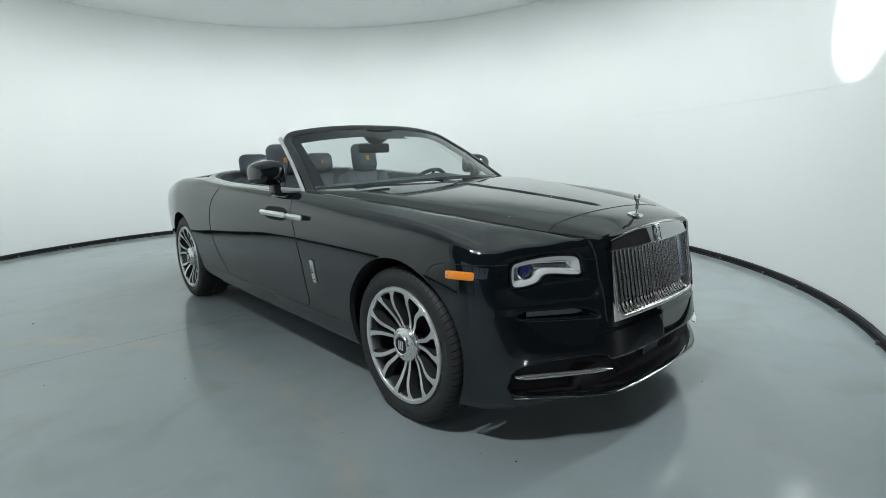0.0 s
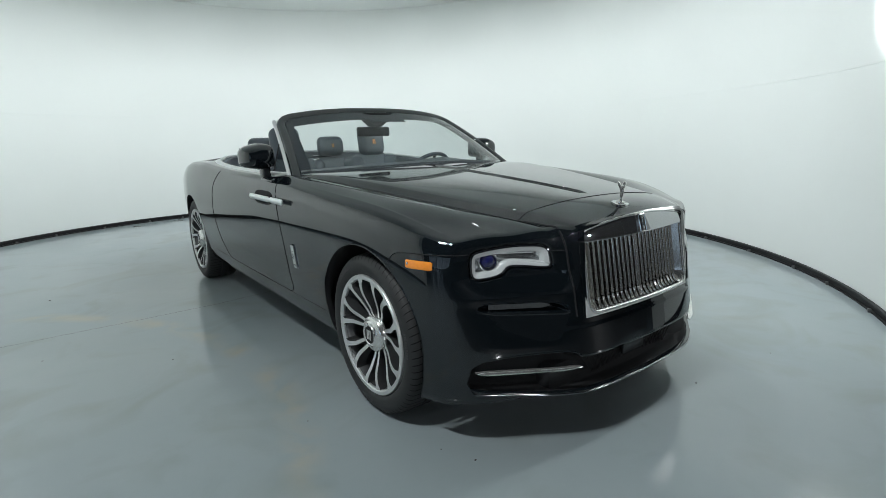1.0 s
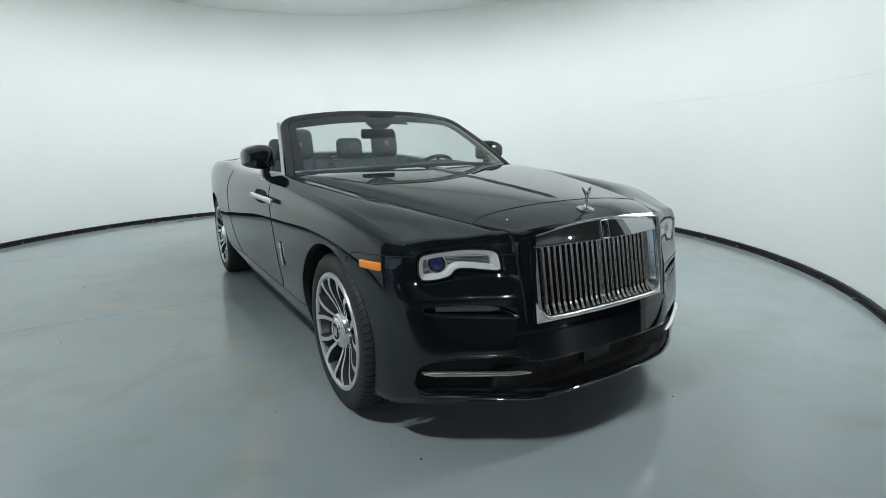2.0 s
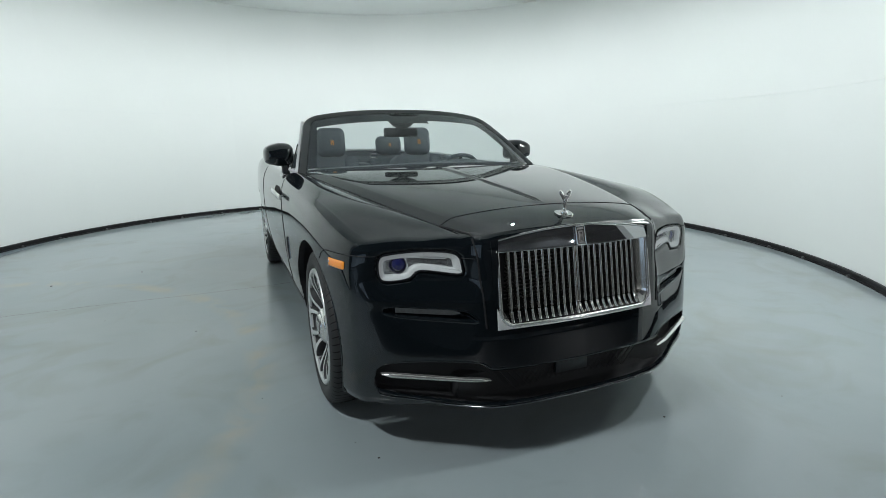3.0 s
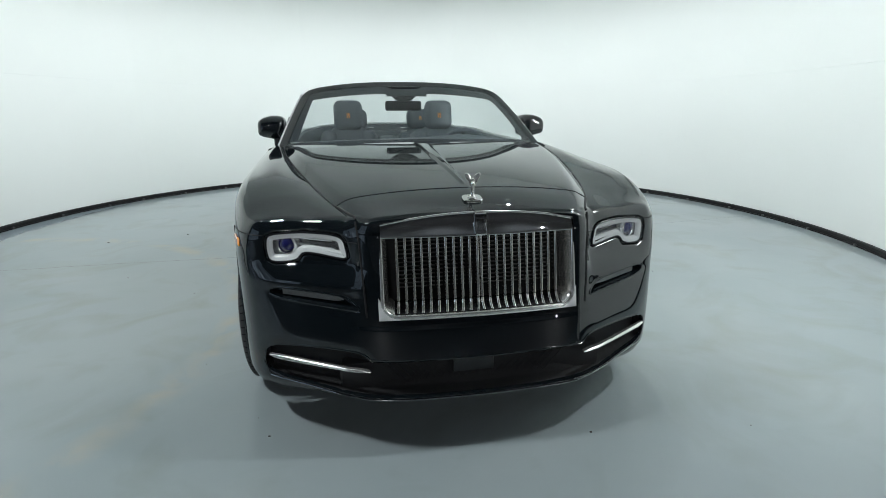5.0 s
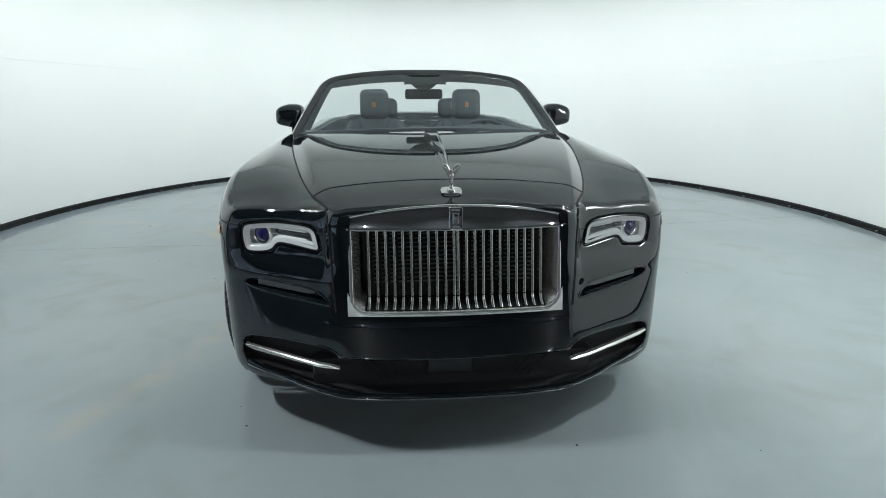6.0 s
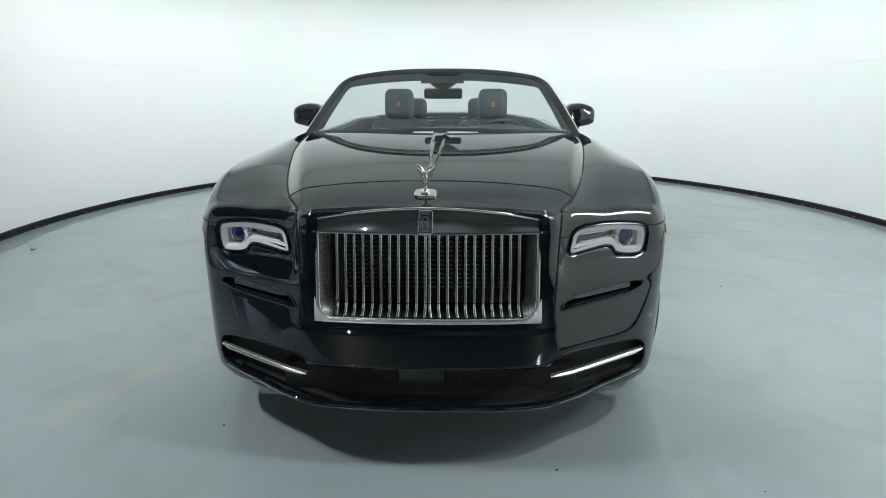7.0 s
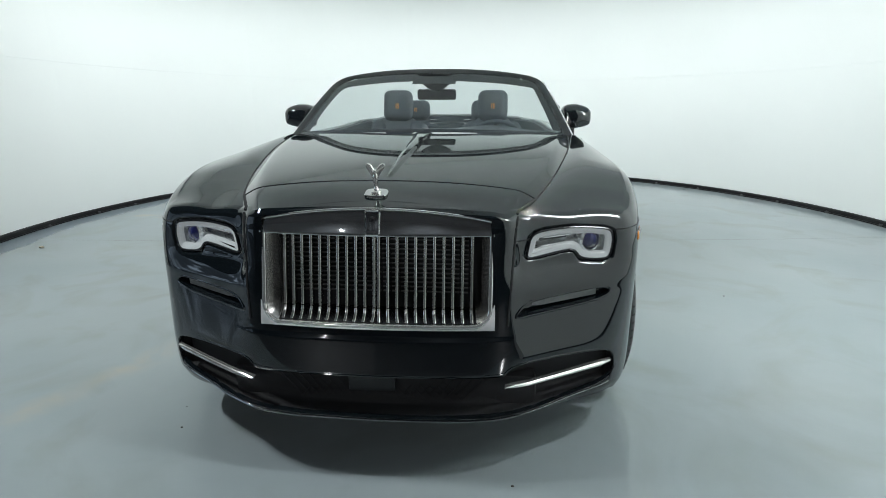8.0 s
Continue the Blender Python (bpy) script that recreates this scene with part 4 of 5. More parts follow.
def build_lamps():
    outl = smooth_poly(LAMP, 2)
    rim = [tuple(on_front(x, z, 0.010)) for x, z in outl]
    inner = offset_poly(outl, 0.010)
    inner2 = offset_poly(outl, 0.028)
    bowl_rows = [[tuple(on_front(x, z, 0.009)) for x, z in outl], [tuple(on_front(x, z, 0.004)) for x, z in inner], [tuple(on_front(x, z, -0.045)) for x, z in inner2]]
    V, F = rows_mesh(bowl_rows, True)
    k = len(outl)
    V.append(tuple(on_front(0.63, 0.768, -0.045)))
    F += [(2 * k + i, 2 * k + (i + 1) % k, len(V) - 1) for i in range(k)]
    loop = rows_mesh([[tuple(on_front(x, z, o)) for x, z in offset_poly(outl, d)] for d, o in ((0.002, 0.004), (0.003, 0.008), (0.014, 0.007), (0.022, 0.000), (0.024, -0.012))], True)
    cover = [[tuple(on_front(x, z, 0.013)) for x, z in outl]]
    for d, o in ((0.006, 0.0155), (0.02, 0.0165)):
        cover.append([tuple(on_front(x, z, o)) for x, z in offset_poly(outl, d)])
    CV, CF = rows_mesh(cover, True)
    CF.append(tuple(2 * k + i for i in range(k)))
    for s in (1, -1):
        fx = (lambda vf: vf) if s > 0 else flip
        house = part("headlight", fx((V, F)), REFLECTOR, car, "clear headlight with a white light guide round dark lenses", fix=False)
        part("bezel", fx(tube(rim, 0.004, 6, True)), GLOSSB, house)
        part("light_guide", fx(loop), GUIDEGLOW, house, "frosted white light guide loop", fix=False)
        c = on_front(0.692, 0.761, -0.004)
        ax = Matrix.Translation(c) @ Matrix.Rotation(radians(-62), 4, "Z")
        lens = lathe([(0.012, 0.001), (0.010, 0.013), (0.004, 0.023), (-0.006, 0.029), (-0.02, 0.031)], 32)
        part("projector_lens", fx(moved(lens, ax)), LENSBLUE, house, "dark blue projector lens")
        ringv = lathe([(-0.01, 0.031), (0.0, 0.0325), (0.002, 0.036), (-0.004, 0.041), (-0.03, 0.042)], 32)
        part("lens_ring", fx(moved(ringv, ax)), REFLECTOR, house)
        cav = [[tuple(on_front(x, z, -0.024)) for z in np.linspace(0.770 + 0.06 * (x - 0.51), 0.791, 4)] for x in np.linspace(0.512, 0.605, 14)]
        part("lamp_cavity", fx(rows_mesh(cav)), COREGREY, house, "dark inner cavity beside the lens", fix=False)
        bar = [tuple(on_front(x, 0.788 - 0.004 * (0.62 - x) / 0.1, -0.016)) for x in np.linspace(0.655, 0.52, 12)]
        part("reflector_bar", fx(tube(bar, 0.007, 8, flat=0.6)), REFLECTOR, house)
        bar = [tuple(on_front(x, 0.768 - 0.010 * (0.66 - x) / 0.1, -0.020)) for x in np.linspace(0.655, 0.515, 12)]
        part("reflector_bar", fx(tube(bar, 0.0075, 8, flat=0.6)), REFLECTOR, house)
        part("lamp_cover", fx((CV, CF)), COVER, house, "clear lamp cover", fix=False).visible_shadow = False
    # slot under the lamp
    strip = []
    for x in np.linspace(0.492, 0.715, 40):
        z = 0.580 + 0.010 * (x - 0.492) / 0.223
        tall = 0.010 * min(1.0, 0.3 + (x - 0.492) / 0.04)
        skin = on_front(x, 0.618)
        strip.append([(x, skin.y + 0.016, z + tall * f) for f in (-1, -0.4, 0.4, 1)])
    both("slot_mesh", rows_mesh(strip), MESHGREY, "grey mesh strip in the slot below the headlight", fix=False)
    # mesh and sensor plate in the lower intake
    bars = []
    for k in range(-9, 10):
        for sg in (1, -1):
            x0, x1 = k * 0.03, k * 0.03 + sg * 0.10
            bars.append(tube([(x0, -0.716, 0.245), (x1, -0.716, 0.362)], 0.0022, 4))
    tagged(part("intake_mesh", join(*bars), DARK, car, "black mesh behind the lower intake", smooth=False), kind="stuff")
    part("sensor_plate", box(-0.10, -0.748, 0.288, 0.055, -0.735, 0.356, 0.004), SENSOR, car, "dark rectangular sensor plate in the intake")
    # chrome bars in the lower intake
    pts = []
    for x in np.linspace(0.411, 0.781, 30):
        f = (x - 0.411) / 0.37
        yb = float(np.interp(x, [0.40, 0.49, 0.615, 0.75, 0.808], [-0.768, -0.736, -0.668, -0.592, -0.548]))
        pts.append((x, yb - 0.006, 0.332 + 0.012 * f))
    rows = []
    for i, p in enumerate(pts):
        k = min(1.0, 0.35 + 0.25 * min(i, len(pts) - 1 - i)) * (0.75 + 0.35 * i / len(pts))
        rows.append([(p[0], p[1] + dy, p[2] + dz * k) for dy, dz in ((0.014, -0.0085), (-0.002, -0.0075), (-0.0025, -0.0060), (0.0005, -0.0052), (-0.0035, -0.0042), (-0.0045, -0.0010), (-0.0005, 0.0048), (0.003, 0.0066), (0.016, 0.0072))])
    both("intake_bar", rows_mesh(rows, True, False, True), FRAMEM, "chrome bar across the lower intake")
    # metal bead added for the highlight along the painted lower lip
    lipx = [-0.785, -0.50, -0.40, 0.40, 0.50, 0.785]
    lipz = [0.258, 0.236, 0.228, 0.228, 0.236, 0.258]
    line = []
    for x in np.linspace(-0.785, 0.785, 110):
        p = on_front(abs(x), float(np.interp(x, lipx, lipz)) - 0.007, 0.0015)
        line.append((x, p.y, p.z))
    part("lip_highlight", tube(line, 0.0032, 8), LIPM, car, "thin metal bead standing in for the highlight on the lower lip")
    # amber side marker
    rows = []
    for i in range(15):
        y = -0.305 - 0.125 * i / 14
        row = []
        for j in range(7):
            f = j / 6
            z = 0.733 + 0.002 * i / 14 + 0.034 * f - (0.004 if i in (0, 14) and j in (0, 6) else 0) * (1 if j else -1)
            edge = 0.0035 if 0 < i < 14 and 0 < j < 6 else 0.0
            p = on_side(y, z, 0.002 + edge)
            row.append(tuple(p))
        rows.append(row)
    q = on_side(-0.318, 0.752, 0.0065)
    for mk in both("side_marker", rows_mesh(rows), AMBER, "amber side marker lens"):
        sg = 1 if mk.data.vertices[0].co.x > 0 else -1
        dot = moved(lathe([(0.001, 0.0005), (0.0, 0.005), (-0.003, 0.006)], 14), Matrix.Translation(q))
        part("reflector_dot", dot if sg > 0 else flip(dot), REFLECTOR, mk)


def edge_ring(poly, keep=None, deep=0.006):
    """A rounded painted lip round a hollow in the nose."""
    rows = []
    outer, lip = offset_poly(poly, -0.0080), offset_poly(poly, -0.0040)
    pts = [p for p in zip(outer, lip, poly)]
    if keep is not None:
        k = next(i for i in range(len(pts)) if pts[i][2][0] > 0 >= pts[i - 1][2][0])
        pts = [p for p in pts[k:] + pts[:k] if p[2][0] > 0]
        pts = [tuple((0.0, q[1]) for q in pts[0])] + pts + [tuple((0.0, q[1]) for q in pts[-1])]
    for (ax, az), (bx, bz), (cx, cz) in pts:
        a = on_front(ax, az, 0.0) or on_front(bx, bz, 0.0)
        dx, dz = (cx - bx) / 0.004, (cz - bz) / 0.004
        rows.append([(ax, a.y + 0.0006, az), (bx, a.y - 0.0016, bz), (cx, a.y - 0.0006, cz), (cx + dx * 0.0012, a.y + 0.003, cz + dz * 0.0012), (cx + dx * 0.002, a.y + deep, cz + dz * 0.002)])
    return rows_mesh(rows, False, keep is None)


def nose_lips():
    both("intake_lip", edge_ring(smooth_poly(INTAKE, 2), True, 0.02), PAINT, fix=False)
    both("slot_lip", edge_ring(smooth_poly(SLOT, 2), None, 0.032), PAINT, fix=False)


build_lamps()
nose_lips()


# ---- wheels ----
def build_wheel():
    tyre = lathe([(-0.035, 0.268), (-0.012, 0.272), (-0.002, 0.285), (0.003, 0.305), (0.002, 0.330), (-0.008, 0.350), (-0.022, 0.361), (-0.06, WR), (-0.10, WR + 0.0005), (-0.101, WR - 0.006), (-0.109, WR - 0.006), (-0.11, WR + 0.0005),
                  (-0.155, WR + 0.0005), (-0.156, WR - 0.006), (-0.164, WR - 0.006), (-0.165, WR + 0.0005), (-0.205, WR), (-0.243, 0.361), (-0.257, 0.348), (-0.266, 0.32), (-0.262, 0.285), (-0.24, 0.268)], 96)
    # cross grooves: black strips over the tread, their shade put into colour
    grooves = []
    for k in range(72):
        a = 2 * math.pi * k / 72
        for pts, tw in ((((-0.0035, 0.3400), (-0.0085, 0.3515), (-0.0215, 0.3618), (-0.040, WR - 0.0015), (-0.065, WR + 0.0008), (-0.098, WR + 0.0012)), 0.05), (((-0.167, WR + 0.0012), (-0.21, WR + 0.0004), (-0.245, 0.3605)), -0.04)):
            rows = []
            for n_, (x, r) in enumerate(pts):
                aa = a + tw * n_ / (len(pts) - 1)
                hw = 0.0034 if n_ == 0 else 0.0066
                rows.append([(x + 0.0010, (r + 0.0008) * math.cos(aa - hw), (r + 0.0008) * math.sin(aa - hw)), (x + 0.0010, (r + 0.0008) * math.cos(aa + hw), (r + 0.0008) * math.sin(aa + hw))])
            grooves.append(rows_mesh(rows))
    barrel = lathe([(-0.006, 0.274), (-0.002, 0.270), (-0.002, 0.262), (-0.008, 0.256), (-0.03, 0.248), (-0.20, 0.235), (-0.235, 0.262)], 72)
    lip = lathe([(-0.012, 0.2745), (-0.003, 0.2745), (0.0015, 0.271), (0.001, 0.256), (-0.006, 0.250), (-0.014, 0.250)], 96)
    cap = lathe([(-0.004, 0.0005), (-0.004, 0.040), (-0.001, 0.044), (-0.001, 0.050), (-0.008, 0.054), (-0.014, 0.064), (-0.014, 0.072), (-0.022, 0.082), (-0.045, 0.087)], 48)
    disc = lathe([(-0.105, 0.06), (-0.105, 0.185), (-0.13, 0.185), (-0.13, 0.06)], 48)
    back = lathe([(-0.135, 0.02), (-0.135, 0.24)], 40)

    def spoke(a0, bend):
        face, side = [], []
        for i in range(19):
            f = i / 18
            r = 0.080 + (0.262 - 0.080) * f
            a = a0 + bend * float(np.clip((f - 0.50) / 0.42, 0, 1)) ** 1.15
            w = (0.0078 + 0.0055 * f ** 1.6) * (1 + 1.0 * float(step(0.80, 1.0, f)) ** 1.5)
            x = -0.040 + 0.038 * float(step(0, 0.85, f))
            c, s = math.cos(float(a)), math.sin(float(a))
            t = (-s, c)
            face.append([(x - 0.001, r * c - t[0] * w, r * s - t[1] * w), (x, r * c, r * s), (x - 0.001, r * c + t[0] * w, r * s + t[1] * w)])
            side.append([(x - 0.050, r * c - t[0] * w * 1.35, r * s - t[1] * w * 1.35), (x - 0.0012, r * c - t[0] * w * 1.02, r * s - t[1] * w * 1.02), (x - 0.0012, r * c + t[0] * w * 1.02, r * s + t[1] * w * 1.02), (x - 0.050, r * c + t[0] * w * 1.35, r * s + t[1] * w * 1.35)])
        return rows_mesh(face), rows_mesh(side)
    w = part("wheel", tyre, RUBBER, car, "polished multi-spoke alloy wheel with a black tyre")
    tagged(part("tread_groove_shade", join(*grooves), GROOVE, w, fix=False), kind="stuff")
    part("rim", barrel, ALLOYD, w)
    part("rim_lip", lip, ALLOY, w, "machined bright rim lip")
    part("hub_cap", cap, FRAMEM, w, "round brushed hub cap")
    part("cap_emblem", lathe([(-0.0025, 0.0005), (-0.0025, 0.039)], 32), DARK, w, "dark emblem disc", fix=False)
    part("emblem_bar", join(*[box(-0.002, y - 0.004, -0.022, -0.0008, y + 0.004, 0.022) for y in (-0.013, 0.0, 0.013)]), ALLOY, w, "plain bright bars", smooth=False)
    marks = []
    for a0, n in ((0.5, 12), (2.9, 9), (4.7, 10)):
        for k in range(n):
            a = a0 + 0.034 * k
            marks.append(moved(box(-0.001, -0.003 - 0.001 * (k % 2), -0.007, 0.0018, 0.003, 0.007), Matrix.Rotation(a, 4, "X") @ Matrix.Translation((0.0022, 0, 0.318))))
    tagged(part("sidewall_mark", join(*marks), RUBBERL, w, "raised plain bars on the tyre wall", smooth=False), kind="stuff")
    part("brake_disc", disc, ALLOYD, w)
    part("wheel_back", back, DARK, w, fix=False)
    for k in range(7):
        a = 2 * math.pi * (k + 0.25) / 7
        for sgn in (1, -1):
            fa, si = spoke(a + sgn * 0.142, sgn * 0.088)
            part("spoke", si, ALLOYD, w, fix=False)
            part("spoke_face", fa, ALLOY, w, "machined spoke face", fix=False)
    return w


def place_wheels():
    w = build_wheel()
    w.matrix_basis = pose(0.926, FY, WR)
    for x, y, rz in ((-0.926, FY, 180), (0.938, RY, 0), (-0.938, RY, 180)):
        copy_thing(w, pose(x, y, WR, 0, 0, rz))


place_wheels()


# ---- windscreen ----
def screen_point(u, v):
    """u across -1..1, v from the base 0 to the header 1."""
    a = abs(u)
    xb, xt = 0.828 * u, 0.690 * u
    yb, yt = 0.66 + 0.275 * a ** 2.2, 1.435 + 0.075 * a ** 2.5
    zb, zt = 1.055 - 0.030 * a ** 2, 1.425 - 0.055 * a ** 2.6
    f = v
    bulge = 0.030 * math.sin(math.pi * v) * (1 - 0.5 * a)
    return Vector((xb + (xt - xb) * f, yb + (yt - yb) * f - bulge * 0.5, zb + (zt - zb) * f + bulge * 0.7))


def build_screen():
    rows = [[tuple(screen_point(u, v)) for u in np.linspace(-0.97, 0.97, 41)] for v in np.linspace(0.02, 0.97, 21)]
    glass = part("windscreen", rows_mesh(rows), SCREEN, car, "clear tinted windscreen", fix=False)
    glass.visible_shadow = False
    # dark printed border of the glass
    off = Vector((0, 0.004, -0.006))
    def band(u0, u1, v0, v1, n, m):
        return rows_mesh([[tuple(screen_point(u, v) + off) for u in np.linspace(u0, u1, n)] for v in np.linspace(v0, v1, m)])
    part("glass_border", join(band(-0.97, 0.97, 0.02, 0.06, 41, 3), band(-0.97, 0.97, 0.80, 0.97, 41, 3), band(-0.97, -0.90, 0.085, 0.80, 3, 20), band(0.90, 0.97, 0.085, 0.80, 3, 20), band(-0.20, 0.19, 0.74, 0.80, 9, 3)), FRIT, glass, fix=False)
    # frame: pillars and header in one hoop
    hoop = [screen_point(-1, v) for v in np.linspace(-0.02, 0.86, 22)]
    cor = [(-0.985, 0.93), (-0.955, 0.975), (-0.90, 1.0)]
    hoop += [screen_point(u, v) for u, v in cor]
    hoop += [screen_point(u, 1.0) for u in np.linspace(-0.82, 0.82, 36)]
    hoop += [screen_point(-u, v) for u, v in cor[::-1]]
    hoop += [screen_point(1, v) for v in np.linspace(0.86, -0.02, 22)]
    rows = []
    m = len(hoop)
    for i, p in enumerate(hoop):
        t = (hoop[min(m - 1, i + 1)] - hoop[max(0, i - 1)]).normalized()
        fwd = Vector((0, -0.62, 0.78))
        out = t.cross(fwd).normalized()
        if out.dot(p - Vector((0, 1.2, 1.1))) < 0:
            out = -out
        fwd = out.cross(t)
        if fwd.y > 0:
            fwd = -fwd
        prof = [(-0.034, 0.004), (-0.026, 0.010), (0.0, 0.013), (0.018, 0.008), (0.026, -0.004), (0.024, -0.030), (0.010, -0.046), (-0.020, -0.046), (-0.034, -0.025)]
        rows.append([tuple(p + out * a + fwd * b) for a, b in prof])
    fr = part("windscreen_frame", rows_mesh(rows, True, False, True), PAINT, car, "black windscreen frame")
    for s in (1, -1):
        line = []
        for v in np.linspace(0.0, 0.93, 24):
            p = screen_point(s, v)
            line.append(p + Vector((s * 0.022, 0.040, 0.000)))
        part("pillar_trim", tube(line, 0.014, 8), TRIM, fr, "brushed steel pillar trim")
        # quarter glass and its sill bar
        a, b, c = Vector((s * 0.845, 1.00, 1.035)), Vector((s * 0.80, 1.24, 1.205)), Vector((s * 0.858, 1.22, 1.035))
        part("quarter_glass", ([tuple(a), tuple(b), tuple(c)], [(0, 1, 2)]), SCREEN, fr, fix=False)
        part("quarter_bar", tube([tuple(b), tuple(c)], 0.004, 8), SATIN, fr)
        part("quarter_sill", tube([(s * 0.846, 0.985, 1.038), (s * 0.868, 1.23, 1.040)], 0.0075, 8), TRIM, fr, "satin bar under the quarter glass")
    # mirror and camera pod
    rings = []
    for z, w, y0, y1 in ((1.405, 0.125, 1.36, 1.46), (1.375, 0.120, 1.365, 1.465), (1.345, 0.095, 1.385, 1.465), (1.318, 0.058, 1.405, 1.46), (1.306, 0.03, 1.42, 1.45)):
        rings.append([(-0.004 + w * abs(math.cos(t)) ** 0.6 * (1 if math.cos(t) > 0 else -1), (y0 + y1) / 2 + (y1 - y0) / 2 * abs(math.sin(t)) ** 0.6 * (1 if math.sin(t) > 0 else -1), z) for t in np.linspace(0, 2 * math.pi, 25)[:-1]])
    pod = part("sensor_pod", rows_mesh(rings, True, False, True), SATIN, car, "black tapered sensor pod at the windscreen header")
    part("camera_window", ([(-0.032, 1.372, 1.352), (0.024, 1.372, 1.352), (-0.004, 1.358, 1.392)], [(0, 1, 2)]), GLOSSB, pod, "small triangular camera window", fix=False)
    part("pod_stem", tube([(-0.004, 1.44, 1.35), (-0.004, 1.45, 1.30)], 0.016, 10), SATIN, pod)
    part("rear_view_mirror", box(-0.138, 1.445, 1.242, 0.130, 1.480, 1.312, 0.016, 3), SATIN, car, "black interior mirror")


build_screen()


# ---- trim: belt line, handles, mirrors, badges, ornament ----
def build_trim():
    ocy, ohy, ohx, p = 1.93, 1.16, 0.835, 3.6
    pts = []
    for i in range(121):
        a = radians(-42 + 132 * i / 120)
        c, s = math.cos(a), math.sin(a)
        x, y = ohx * abs(c) ** (2 / p), ocy + ohy * abs(s) ** (2 / p) * (1 if s > 0 else -1)
        if y < 0.98:
            continue
        q = on_top(x + 0.006, y + 0.003)
        if q:
            pts.append(q)
    rows_ = []
    for i, q in enumerate(pts):
        t = (pts[min(len(pts) - 1, i + 1)] - pts[max(0, i - 1)]).normalized()
        out = Vector((t.y, -t.x, 0)).normalized()
        rows_.append([tuple(q + out * o + Vector((0, 0, h))) for o, h in ((-0.014, -0.03), (-0.013, 0.004), (-0.004, 0.010), (0.020, 0.007), (0.036, -0.003), (0.034, -0.02))])
    both("belt_trim", rows_mesh(rows_), BELT, "brushed steel belt-line trim")
    # door handles
    for y0, y1 in ((0.768, 0.958), (0.964, 1.318)):
        rows = []
        n = 16
        for i in range(n + 1):
            f = i / n
            y = y0 + (y1 - y0) * f
            e = min(1.0, math.sin(math.pi * min(1, max(0, f))) * 8 + 0.55)
            base = on_side(1.0, 0.902).x
            lift = 0.024
            h = 0.0165 * e
            rows.append([(base + lift + 0.008 * math.cos(t) * e, y, 0.902 + h * math.sin(t)) for t in np.linspace(0, 2 * math.pi, 11)[:-1]])
        both("door_handle", rows_mesh(rows, True, False, True), BRUSHED, "bright chrome door handle")
    for y in (0.85, 1.28):
        b = on_side(y, 0.902)
        both("handle_post", tube([(b.x - 0.004, y, 0.902), (b.x + 0.024, y, 0.902)], 0.006, 8), CHROME)
    # matt black patch laid on the door, colouring in the handle recess's shade
    rows = []
    for i in range(21):
        f = i / 20
        y = 0.99 + 0.30 * f
        hh = 0.040 * math.sqrt(max(0.02, 1 - (2 * f - 1) ** 4))
        rows.append([tuple(on_side(y, 0.902 + hh * g, 0.0025)) for g in (-1, -0.5, 0, 0.5, 1)])
    both("handle_cup_shade", rows_mesh(rows), DARK, "matt black patch for the shaded recess behind the door handle", fix=False)
    # fender badge, with plain bars
    def badge_row(z, w0, w1, out):
        yc = 0.700 + 0.024 * (z - 0.552) / 0.123
        return [tuple(on_side(yc + d, z, out)) for d in np.linspace(w0, w1, 4)]
    rows = []
    for z in np.linspace(0.552, 0.675, 12):
        yc = 0.700 + 0.024 * (z - 0.552) / 0.123
        rows.append([tuple(on_side(yc + d, z, o)) for d, o in ((-0.022, 0.001), (-0.019, 0.007), (0, 0.009), (0.019, 0.007), (0.022, 0.001))])
    for bd in both("fender_badge", rows_mesh(rows), CHROME, "tall chrome fender badge with plain dark bars"):
        sg = bd.data.vertices[0].co.x > 0
        for z0, z1, w in ((0.605, 0.609, 0.011), (0.615, 0.619, 0.011), (0.625, 0.629, 0.011), (0.640, 0.643, 0.013), (0.568, 0.571, 0.013)):
            vf = rows_mesh([badge_row(z, -w, w, 0.0098) for z in (z0, z1)])
            part("badge_bar", vf if sg else flip(vf), SATIN, bd, fix=False)
    # door mirrors
    for s in (1, -1):
        V = []
        rows = []
        cs = [(0.0, 0.30), (0.015, 0.50), (0.06, 0.71), (0.15, 0.86), (0.30, 0.95), (0.5, 0.99), (0.75, 1.0), (0.95, 0.98), (1.0, 0.94)]
        for f, g in cs:
            y = 1.205 + 0.175 * f + 0.0 * g
            r = []
            for j in range(32):
                a = 2 * math.pi * j / 32
                c_, s_ = math.cos(a), math.sin(a)
                ex = abs(c_) ** (0.40 if s_ < 0 else 0.58) * (1 if c_ > 0 else -1)
                ez = abs(s_) ** (0.36 if s_ < 0 else 0.62) * (1 if s_ > 0 else -1)
                x = 0.920 + 0.096 * g * ex + 0.004 * f
                z = 1.136 + 0.078 * g * ez - 0.010 * (1 - g) - 0.020 * max(0, ex) * max(0, ez) + 0.018 * max(0, ex) * max(0, -ez)
                r.append((s * x, y, z))
            rows.append(r)
        mir = part("door_mirror", rows_mesh(rows, True, False, True), PAINT, car, "black door mirror")
        part("mirror_glass", box(s * 0.926 - 0.076, 1.379, 1.081, s * 0.926 + 0.076, 1.382, 1.187, 0.001), CHROME, mir)
        part("mirror_stalk", box(s * 0.888 - 0.024, 1.235, 0.985, s * 0.888 + 0.024, 1.325, 1.075, 0.016, 3), GLOSSB, mir)
        part("mirror_foot", moved(box(-0.035, -0.11, -0.012, 0.035, 0.09, 0.012, 0.010, 3), Matrix.Translation((s * 0.898, 1.16, 1.002)) @ Matrix.Rotation(radians(s * 14), 4, "Y")), PAINT, mir)
